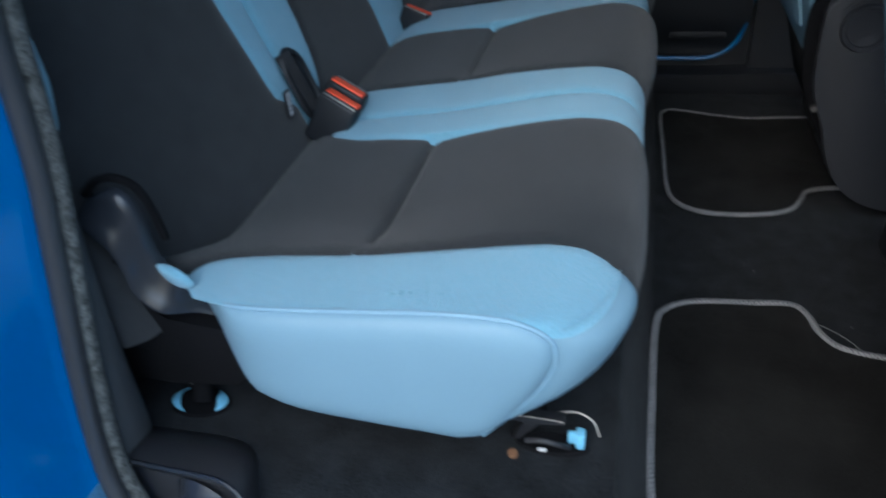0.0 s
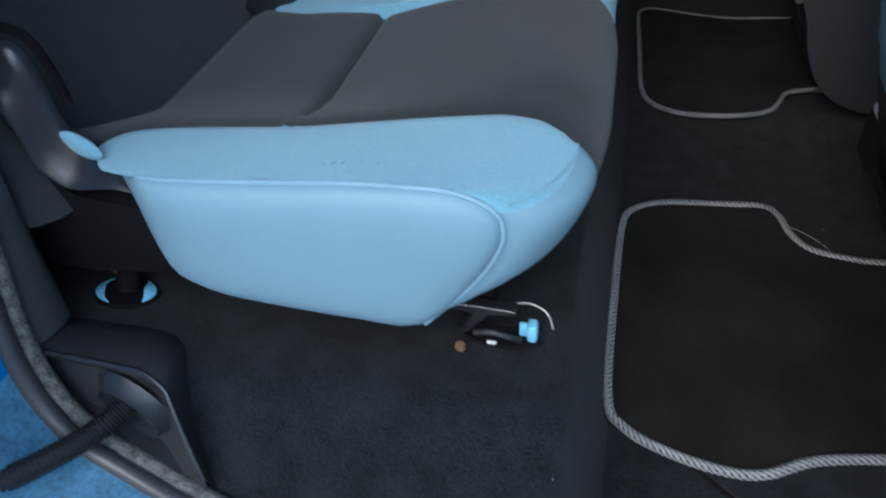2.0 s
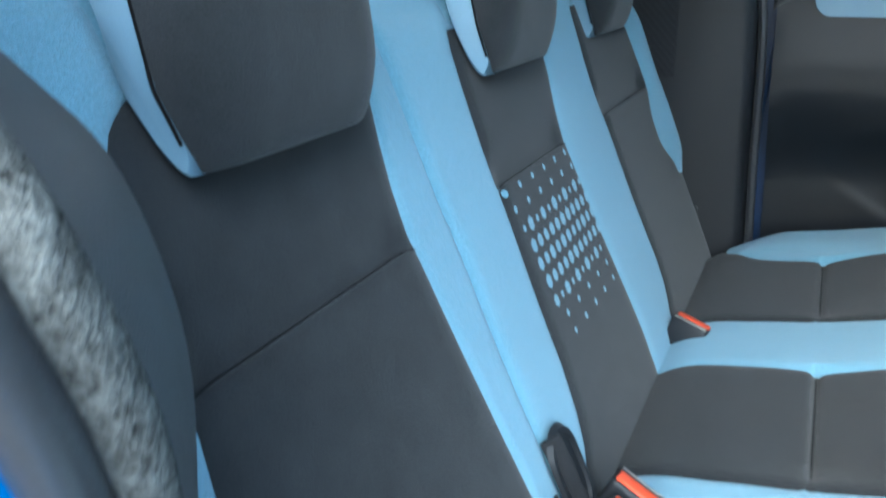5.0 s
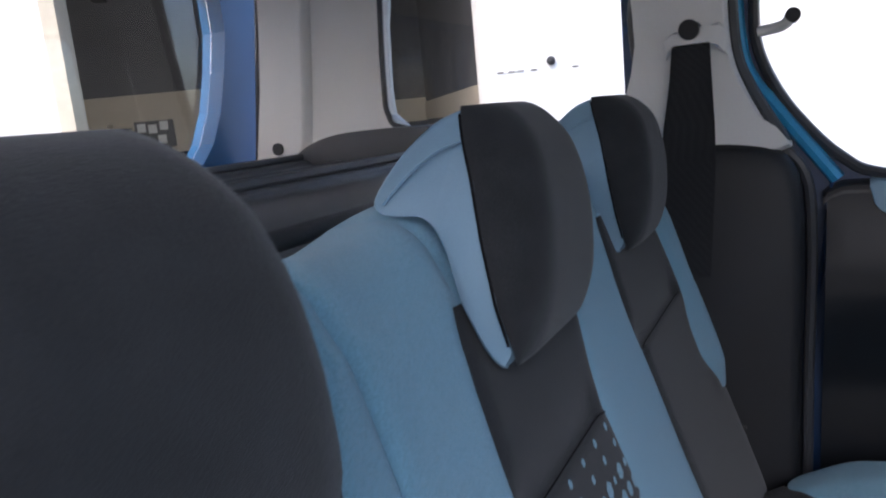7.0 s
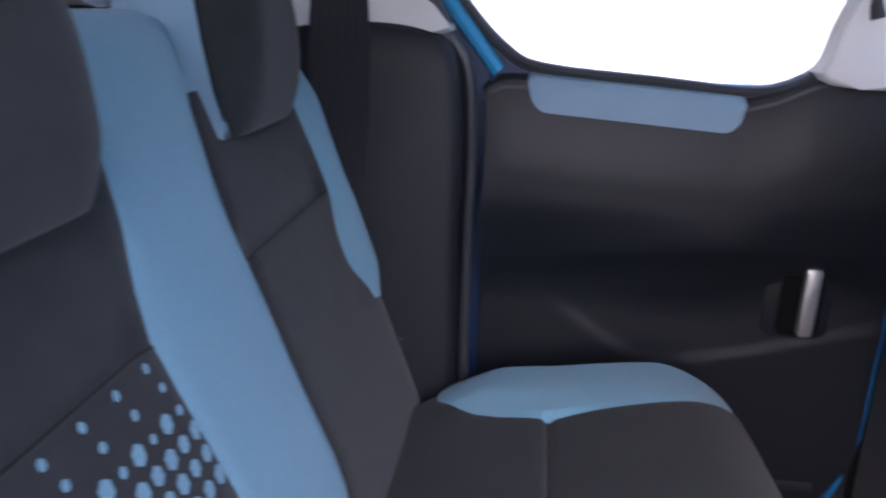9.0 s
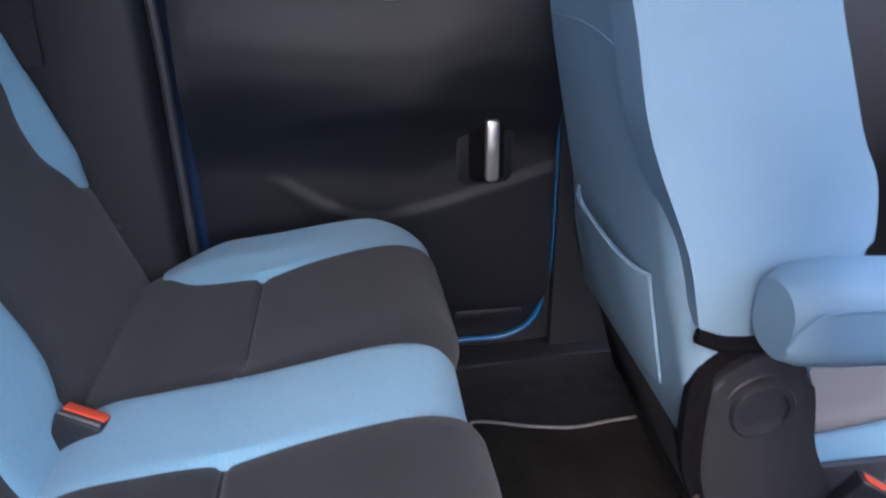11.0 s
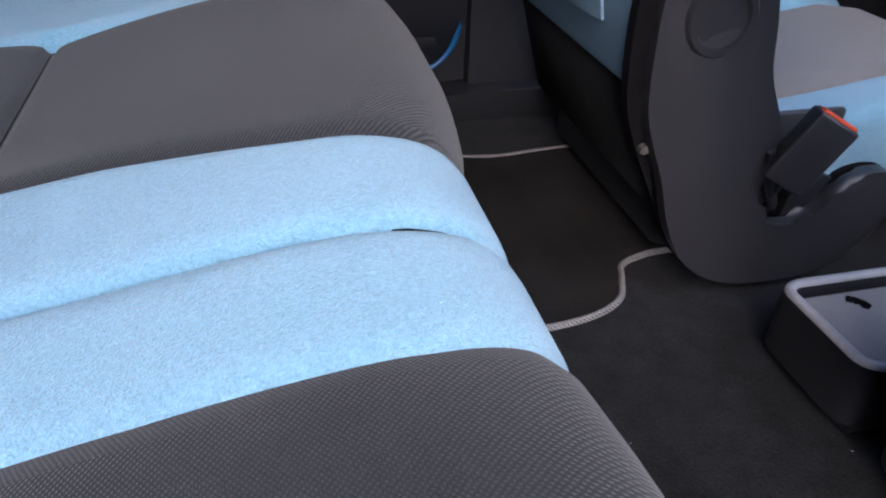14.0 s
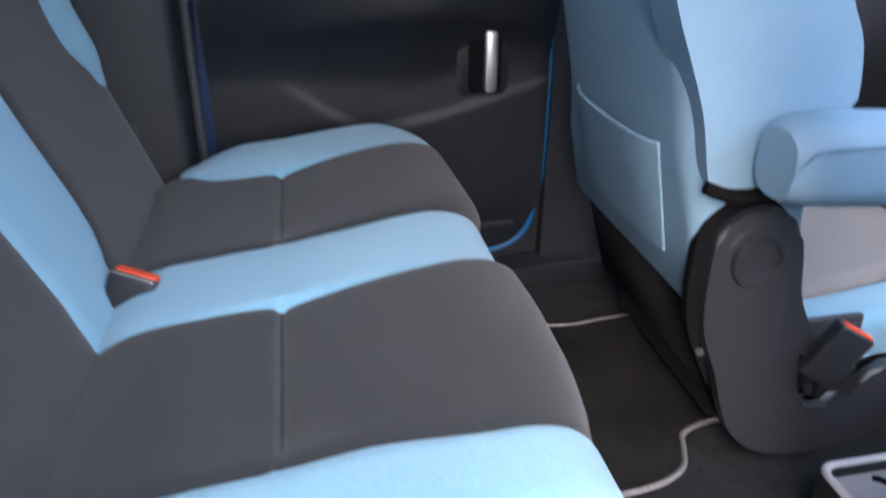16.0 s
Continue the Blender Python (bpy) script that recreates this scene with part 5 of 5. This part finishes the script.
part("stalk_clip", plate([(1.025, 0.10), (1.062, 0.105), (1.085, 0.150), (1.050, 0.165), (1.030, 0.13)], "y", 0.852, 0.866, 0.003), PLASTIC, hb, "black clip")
# solid strip in pit black, drawing the gap's shade
part("hinge_gap", tube([(0.775, 0.862, 0.470), (0.81, 0.856, 0.458), (0.86, 0.852, 0.458), (0.905, 0.852, 0.462)], 0.010, 8, flat=0.7), PIT, far_seat, "black strip for the shaded gap below the side bolster")
bol = curve_points([(0.655, 0.90), (0.672, 0.80), (0.697, 0.70), (0.752, 0.573), (0.776, 0.485), (0.790, 0.463), (0.812, 0.455), (0.852, 0.456), (0.885, 0.468), (0.930, 0.505), (0.962, 0.555), (0.950, 0.64), (0.918, 0.70), (0.875, 0.80), (0.835, 0.88), (0.74, 0.915)], 4, True)
part("side_bolster", plate([tuple(p) for p in bol], "y", 0.862, 0.935, 0.012, 4), BLUE_SKIN, far_back, "light blue inner side bolster")
part("hinge_cover", plate([(x + 0.038, z) for x, z in hinge], "y", -0.040, 0.013, 0.008, 3), PLASTIC, near_seat, "black plastic hinge cover")
inner = curve_points([(0.874, 0.37), (0.886, 0.30), (0.912, 0.209), (0.946, 0.11), (1.00, 0.04), (1.18, 0.03), (1.22, 0.13), (1.08, 0.16), (0.99, 0.28), (0.965, 0.40), (0.91, 0.42)], 3, True)
# inner cover darker than the outer one: the shade there is in its colour
part("hinge_cover", plate([tuple(p) for p in inner], "y", 0.546, 0.563, 0.006, 3), PIT, near_seat, "black plastic hinge cover")
part("screw", tube([(0.855, -0.040, 0.235), (0.853, -0.043, 0.235)], 0.0035, 10), STEEL, near_seat, "steel screw head")
part("screw", tube([(0.819, 0.870, 0.208), (0.819, 0.862, 0.208)], 0.006, 10), STEEL, far_seat, "steel screw head")
# armrest folded down on the inner side
rings = []
for x, h, w, zc in ((0.830, 0.05, 0.05, 0.515), (0.831, 0.085, 0.075, 0.517), (0.852, 0.108, 0.088, 0.520), (0.90, 0.116, 0.092, 0.518), (1.0, 0.116, 0.092, 0.512), (1.10, 0.10, 0.088, 0.505), (1.13, 0.06, 0.06, 0.50)):
    rings.append([(x, 0.815 + u, zc + v) for u, v in rounded(w, h, min(w, h) * 0.42, 6)])
arm = part("armrest", loft(rings), BLUE_SKIN, far_seat, "light blue padded armrest")
part("armrest_seam", tube([(0.824, 0.772, 0.505), (0.840, 0.7685, 0.535), (0.87, 0.7685, 0.548), (1.0, 0.7685, 0.545)], 0.0022, 6), BLUE_SKIN, arm)
# buckle on its stalk
fb = thing("seat_belt_buckle", (1.0, 0.84, 0.10), "black front seat belt buckle with red button on a stalk", "seat belt buckle", "front seat belt buckles")
n = Vector((0.46, -0.10, 0.88)).normalized()
w = Vector((0.86, -0.30, -0.45))
w = (w - n * w.dot(n)).normalized()
m = Matrix.Translation((1.030, 0.822, 0.248)) @ Matrix((n, w, n.cross(w))).transposed().to_4x4()
part("housing", moved(box(-0.094, 0.0, -0.028, 0.028, -0.014, 0.014, 0.004, 3), m), PLASTIC_GREY, fb, "black plastic housing")
part("release_button", moved(box(-0.004, 0.003, -0.024, 0.024, -0.010, 0.004, 0.002), m), RED, fb, "red release button")
part("slot_mouth", moved(box(-0.004, 0.0012, -0.023, 0.023, 0.006, 0.011, 0.0), m), RUBBER, fb, "dark tongue slot")
part("stalk", tube([(0.975, 0.845, 0.205), (0.985, 0.85, 0.16), (1.01, 0.855, 0.12)], 0.012, 8, flat=0.5), PLASTIC, fb, "black stalk")

# centre tray
TRAY_GREY = material("satin_grey_plastic", (0.36, 0.365, 0.38), 0.42, vary=0.22, scale=60, grain=700, bump=0.15)
TRAY_MESH = material("meshed_grey_rubber", (0.30, 0.305, 0.315), 0.5, vary=0.15, scale=12, grain=700, bump=0.2)
tray = thing("console_tray", (1.05, 0.65, 0.0), "charcoal plastic floor tray with ribbed mat between the front seats", "tray")
to = rounded(0.37, 0.150, 0.026, 5, 1.120, 0.657)
ti = rounded(0.342, 0.122, 0.014, 5, 1.120, 0.657)
part("rim", frame_ring(to, ti, "z", 0.02, 0.096), PLASTIC, tray, "grey tray rim")
part("rim_bead", tube([(x, y, 0.096) for x, y in rounded(0.356, 0.136, 0.020, 6, 1.120, 0.657)], 0.0062, 10, True, 1), TRAY_GREY, tray, "satin grey rim bead")
part("mat_base", plate(ti, "z", 0.06, 0.081), PLASTIC, tray, "dark tray bottom")
ribs = [[(0.950 + 0.00068 * k, y, 0.0834 + 0.0009 * math.cos(2 * math.pi * k / 6)) for y in (0.596, 0.625, 0.655, 0.685, 0.714)] for k in range(500)]
part("mat", grid(ribs), TRAY_MESH, tray, "fine ribbed grey rubber mat")
# flat black strip on the mat that draws the slot's dark inside
part("drain_slot", tube([(1.011, 0.702, 0.0848), (1.018, 0.698, 0.0848), (1.024, 0.691, 0.0848), (1.026, 0.683, 0.0848)], 0.0046, 10, flat=0.4), PIT, tray, "dark strip for the curved slot's shade")
part("plinth", box(0.952, 1.30, 0.588, 0.722, 0.0, 0.058, 0.006), PLASTIC, tray, "black tray plinth")

# ---- front of the cabin ----
dash = thing("dashboard", (1.75, 0.7, 0.4), "black moulded dashboard with round vents", "dashboard", kind="structure")
part("body", plate(curve_points([(1.62, 0.30), (1.58, 0.50), (1.58, 0.66), (1.62, 0.74), (1.75, 0.79), (1.92, 0.80), (1.95, 0.3)], 4), "y", 0.0, 1.48, 0.02), PLASTIC, dash, "black grained dashboard")
solo("front_bulkhead", box(1.92, 1.97, -0.2, 1.52, -0.1, 0.82, 0.01), PLASTIC, "black front bulkhead", "wall", "structure")
solo("wall_far_front", frame_ring([(0.78, 0.0), (0.78, 1.38), (1.25, 1.38), (1.95, 0.82), (1.95, 0.0)], [(0.88, 0.84), (0.86, 1.30), (1.22, 1.30), (1.75, 0.86), (1.7, 0.84)], "y", 1.46, 1.50), PLASTIC, "dark front door trim with a window opening", "wall", "structure")
solo("b_pillar_far", plate([(0.592, 0.858), (0.600, 0.847), (0.615, 0.840), (0.65, 0.836), (0.720, 0.834), (0.724, 0.96), (0.722, 1.37), (0.655, 1.37), (0.645, 1.10), (0.636, 0.97), (0.626, 0.915), (0.608, 0.880)], "y", 1.415, 1.47, 0.010, 3), TRIM_GREY, "light grey centre pillar trim", "pillar", "structure")
solo("b_pillar_front", plate([(0.752, 0.84), (0.86, 0.84), (0.855, 1.0), (0.850, 1.37), (0.745, 1.37)], "y", 1.42, 1.458, 0.010, 3), TRIM_GREY, "light grey front half of the centre pillar", "pillar", "structure")
solo("b_pillar_rubber", tube([(0.675, 1.44, 0.862), (0.690, 1.44, 0.90), (0.690, 1.44, 1.1), (0.680, 1.44, 1.36)], 0.010, 8), RUBBER, "black pillar rubber", "trim", "structure")
solo("b_pillar_near", plate([(0.98, 0.0), (1.10, 0.0), (1.08, 1.38), (0.98, 1.38)], "y", -0.18, -0.06, 0.02), PLASTIC, "dark near centre pillar", "pillar", "structure")
solo("wall_near_front", frame_ring([(1.09, 0.0), (1.09, 1.38), (1.25, 1.38), (1.95, 0.82), (1.95, 0.0)], [(1.13, 0.84), (1.13, 1.30), (1.22, 1.30), (1.75, 0.86), (1.7, 0.84)], "y", -0.14, -0.10), PLASTIC, "dark near front door trim with a window opening", "wall", "structure")

# ---- outside ----
CAR_PALE = material("pale_gold_paint", (0.42, 0.38, 0.3), 0.3, 0.2, vary=0.05, bump=0.0, coat=0.8)
CAR_RED = material("dark_red_paint", (0.10, 0.02, 0.02), 0.3, 0.2, vary=0.1, bump=0.0, coat=0.8)
solo("ground", grid([[(x, y, -0.48) for y in np.linspace(-400, 400, 5)] for x in np.linspace(-400, 400, 5)]), CONCRETE, "worn grey asphalt yard", "ground", "structure")


def yard(u, n, z):
    """A place across the yard: u along the facade from the workshop's near corner, n into it."""
    return (-2.43 + 0.832 * u - 0.554 * n, 6.0 + 0.554 * u + 0.832 * n, z)


def slab(u0, u1, n0, n1, z0, z1):
    bm = box(u0, u1, n0, n1, z0, z1, 0.0)
    for v in bm.verts:
        v.co = yard(*v.co)
    return bm


hall = thing("workshop", yard(0, 0, -0.48), "white clad workshop building with a dim open bay", "building")
part("facade", slab(0.0, 16, 0.0, 0.3, -0.48, 3.4), CLADDING, hall, "white cladding")
part("facade", slab(-16, -3.5, 0.0, 0.3, -0.48, 6.0), CLADDING, hall, "white cladding")
part("lintel", slab(-3.5, 0.0, 0.0, 0.3, 3.6, 6.0), CLADDING, hall, "white cladding")
part("door_jamb", slab(-3.52, -3.40, -0.03, 0.25, -0.48, 3.6), CREAM, hall, "beige door jamb")
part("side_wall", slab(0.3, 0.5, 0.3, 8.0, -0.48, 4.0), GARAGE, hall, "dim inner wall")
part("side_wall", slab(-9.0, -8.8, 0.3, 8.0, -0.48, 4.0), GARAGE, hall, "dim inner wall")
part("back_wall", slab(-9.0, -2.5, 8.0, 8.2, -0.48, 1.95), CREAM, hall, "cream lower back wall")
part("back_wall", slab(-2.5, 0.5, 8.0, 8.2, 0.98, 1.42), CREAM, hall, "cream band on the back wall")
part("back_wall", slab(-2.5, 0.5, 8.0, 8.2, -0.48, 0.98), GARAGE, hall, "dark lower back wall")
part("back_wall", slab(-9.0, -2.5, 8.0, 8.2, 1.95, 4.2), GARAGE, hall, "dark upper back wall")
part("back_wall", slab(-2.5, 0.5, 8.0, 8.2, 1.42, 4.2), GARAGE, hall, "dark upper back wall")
part("wall_band", slab(0.27, 0.298, 0.3, 8.0, 1.0, 1.33), CREAM, hall, "cream band on the side wall")
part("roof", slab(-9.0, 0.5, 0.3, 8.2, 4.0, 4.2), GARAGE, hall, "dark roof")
part("window", slab(-5.6, -4.6, 7.95, 8.0, 0.9, 1.3), GARAGE, hall, "dark inner window")
lamp_mat = bpy.data.materials.new("lit_lamp")
lamp_mat.use_nodes = True
lamp_mat.node_tree.nodes["Principled BSDF"].inputs["Emission Color"].default_value = (1, 0.97, 0.92, 1)
lamp_mat.node_tree.nodes["Principled BSDF"].inputs["Emission Strength"].default_value = 160.0
solo("workshop_lamp", slab(-4.62, -4.40, 3.0, 3.12, 2.28, 2.34), lamp_mat, "lit white workshop lamp under the roof", "lamp")
for k, u in enumerate((0.12, 0.22, 0.30, 0.42, 0.79, 3.5, 3.7, 3.9, 4.1, 4.3, 4.5, 4.7, 4.9, 5.1, 5.3, 5.5, 5.7, 5.9)):
    z = 1.33 if u < 2 else 0.03
    part("joint", slab(u, u + (0.06 if u < 2 else 0.12), -0.012, 0.0, z, z + 0.012), GARAGE, hall, "dark joint mark")
bm = bmesh.new()
bmesh.ops.create_uvsphere(bm, u_segments=12, v_segments=8, radius=0.04)
part("facade_lamp", moved(bm, Matrix.Translation(yard(0.60, -0.03, 1.40))), PLASTIC, hall, "small dark wall lamp")




# added out of view: blocks bright sky from reflecting in the quarter pane
solo("yard_wall", box(-7.5, -1.8, -6.3, -6.0, -0.48, 2.8, 0.0), GARAGE, "unseen added wall that dims the reflection in the quarter window", "wall", "structure")


def parked_car(u, n, mat, label):
    """A plain hatchback in the bay, side on."""
    car = thing("parked_car", yard(u, n, -0.48), label, "car", "parked cars")
    side = curve_points([(-2.0, -0.15), (-2.0, 0.25), (-1.75, 0.42), (-1.0, 0.50), (-0.45, 0.92), (0.1, 1.0), (0.9, 0.96), (1.55, 0.55), (1.9, 0.42), (1.95, -0.1), (1.6, -0.25), (-1.6, -0.25)], 4, True)
    rings = [[yard(u + x * s, n + w, -0.0 + z * (1 if s == 1 else 0.97)) for x, z in side] for w, s in ((0.0, 0.97), (0.08, 1.0), (1.6, 1.0), (1.68, 0.97))]
    part("body", loft(rings), mat, car)
    for x0, x1 in ((-0.85, 0.05), (0.12, 0.95)):
        part("side_window", slab(u + x0, u + x1, n - 0.012, n + 0.01, 0.52, 0.88), PLASTIC_GLOSS, car, "dark side window")
    for x in (-1.25, 1.25):
        bm = bmesh.new()
        bmesh.ops.create_cone(bm, cap_ends=True, segments=20, radius1=0.31, radius2=0.31, depth=0.2)
        bmesh.ops.rotate(bm, matrix=Matrix.Rotation(radians(90), 3, "X"), verts=bm.verts)
        bmesh.ops.translate(bm, vec=(u + x, n + 0.08, -0.17), verts=bm.verts)
        for v in bm.verts:
            v.co = yard(*v.co)
        part("wheel", bm, RUBBER, car, "black wheel")


parked_car(-3.0, 4.6, CAR_PALE, "pale parked hatchback in the dim workshop")
parked_car(-5.6, 2.4, CAR_RED, "dark red parked car in the dim workshop")



def storage_rack(u, n, label):
    """Open shelving with boxes against the workshop's back wall."""
    rack = thing("storage_rack", yard(u, n, -0.48), label, "rack", "workshop racks")
    for du in (0.0, 1.5):
        for dn in (0.0, 0.4):
            part("post", slab(u + du, u + du + 0.05, n + dn, n + dn + 0.05, -0.48, 1.15), PLASTIC, rack, "black steel post")
    for z in (-0.2, 0.25, 0.7, 1.1):
        part("shelf", slab(u, u + 1.55, n, n + 0.45, z, z + 0.03), SHELF, rack, "dark shelf board")
        at = u + 0.08
        while at < u + 1.2:
            w, h = random.uniform(0.14, 0.34), random.uniform(0.12, 0.32)
            part("box", slab(at, at + w, n + 0.05, n + 0.38, z + 0.03, z + 0.03 + h), random.choice((GARAGE, CREAM, PLASTIC, CAR_RED, PAINT_SHADE)), rack, "stored box")
            at += w + random.uniform(0.02, 0.1)


def tyre(u, n, z):
    t = thing("tyre", yard(u, n, z), "worn black tyre leaning on the workshop wall", "tyre", "workshop tyres")
    ring = [yard(u + 0.24 * math.cos(a), n, z + 0.24 * math.sin(a)) for a in np.linspace(0, 2 * math.pi, 20, endpoint=False)]
    part("tread", tube(ring, 0.085, 10, True, 1), RUBBER, t, "black rubber tread")


random.seed(5)
storage_rack(-8.2, 7.4, "dark steel rack with mixed boxes along the cream wall")
storage_rack(-6.4, 7.4, "dark steel rack with mixed boxes along the cream wall")
storage_rack(-2.3, 7.4, "dark steel rack with mixed boxes along the cream wall")
for u, z in ((-4.3, -0.15), (-3.8, -0.15), (-3.3, -0.15), (-4.05, 0.30), (-3.55, 0.30)):
    tyre(u, 7.75, z)
board = solo("notice_board", slab(-5.2, -4.5, 7.92, 7.98, 0.95, 1.45), GARAGE, "grey notice board on the cream wall", "notice board")
for k, (u, z) in enumerate(((-5.15, 1.25), (-4.95, 1.22), (-4.74, 1.27), (-5.1, 1.0), (-4.8, 1.02))):
    part("paper", slab(u, u + 0.15, 7.90, 7.915, z, z + 0.16), CLADDING, board, "pale sheet of paper")
for u in (-7.5, -5.5, -3.5, -1.5):
    part("roof_beam", slab(u, u + 0.2, 0.4, 7.9, 3.6, 3.95), SHELF, hall, "dark roof beam")

# steering wheel beyond the far front seat
wheel = thing("steering_wheel", (1.46, 1.12, 0.62), "black leather steering wheel with silver spokes", "steering wheel")
axis = Vector((-0.90, 0.0, 0.44)).normalized()
up = Vector((0.44, 0.0, 0.90)).normalized()
hub = Vector((1.46, 1.12, 0.60))
rim = [hub + 0.185 * (math.cos(a) * Vector((0, 1, 0)) + math.sin(a) * up) for a in np.linspace(0, 2 * math.pi, 28, endpoint=False)]
part("rim", tube(rim, 0.016, 10, True, 1), PLASTIC_GREY, wheel, "black leather rim")
part("hub", tube([hub - axis * 0.03, hub + axis * 0.025], 0.065, 20), PLASTIC, wheel, "black hub cover")
for a in (15, 165, 270):
    d = math.cos(radians(a)) * Vector((0, 1, 0)) + math.sin(radians(a)) * up
    part("spoke", tube([hub + d * 0.05, hub + d * 0.11, hub + d * 0.175], 0.014, 8, flat=0.5), SILVER, wheel, "silver spoke")
part("column", tube([hub - axis * 0.02, hub - axis * 0.22], 0.04, 14), PLASTIC, wheel, "black steering column")

# small dark stains on the near bolster, lint on carpet and mats
STAIN = material("grey_blue_stain", (0.13, 0.27, 0.36), 0.9, vary=0.3, bump=0.0)
LINT = material("pale_lint", (0.5, 0.5, 0.48), 0.9, vary=0.2, bump=0.0)
random.seed(11)


def blot(at, rx, ry, normal):
    """A small uneven flat spot."""
    n = Vector(normal).normalized()
    u = n.orthogonal().normalized()
    v = n.cross(u)
    bm = bmesh.new()
    bm.faces.new([bm.verts.new(Vector(at) + n * 0.0004 + u * (rx * math.cos(a) * random.uniform(0.7, 1.2)) + v * (ry * math.sin(a) * random.uniform(0.7, 1.2))) for a in np.linspace(0, 2 * math.pi, 9, endpoint=False)])
    return bm


for x, y, size in ((0.305, 0.004, 0.0030), (0.318, 0.005, 0.0024), (0.333, 0.006, 0.0018), (0.347, 0.005, 0.0016), (0.296, 0.003, 0.0016), (0.325, 0.010, 0.0010)):
    i = int(np.argmin([abs(p[0] - x) + (0.0 if n < 8 * PER else 1) for n, p in enumerate(CUSHION)]))
    part("stain", blot(pads_1[0].at(i, y, 0.0006), size, size * 0.6, (0, -0.35, 1)), STAIN, single)
solo("hair", tube([(0.79, 0.50, 0.0005), (0.815, 0.495, 0.0012), (0.85, 0.462, 0.001), (0.866, 0.425, 0.0005)], 0.0004, 5), LINT, "thin pale hair lying on the carpet", "hair")
lint = thing("lint", (0.6, 0.5, 0.0), "pale specks of lint on the dark carpet", "lint", kind="stuff")
bm = bmesh.new()
for n in range(46):
    x, y = random.uniform(0.05, 0.98), random.uniform(-0.12, 0.95)
    if 0.05 < x < 0.5 and y > -0.02:
        continue
    z = carpet_height(x, y) + (0.0012 if x < 0.55 else 0.0105)
    one = blot((x, y, z), random.uniform(0.0005, 0.0011), random.uniform(0.0004, 0.0018), (0, 0, 1))
    me = bpy.data.meshes.new("speck")
    one.to_mesh(me)
    bm.from_mesh(me)
    one.free()
    bpy.data.meshes.remove(me)
part("specks", bm, LINT, lint, "tiny pale specks", smooth=False)
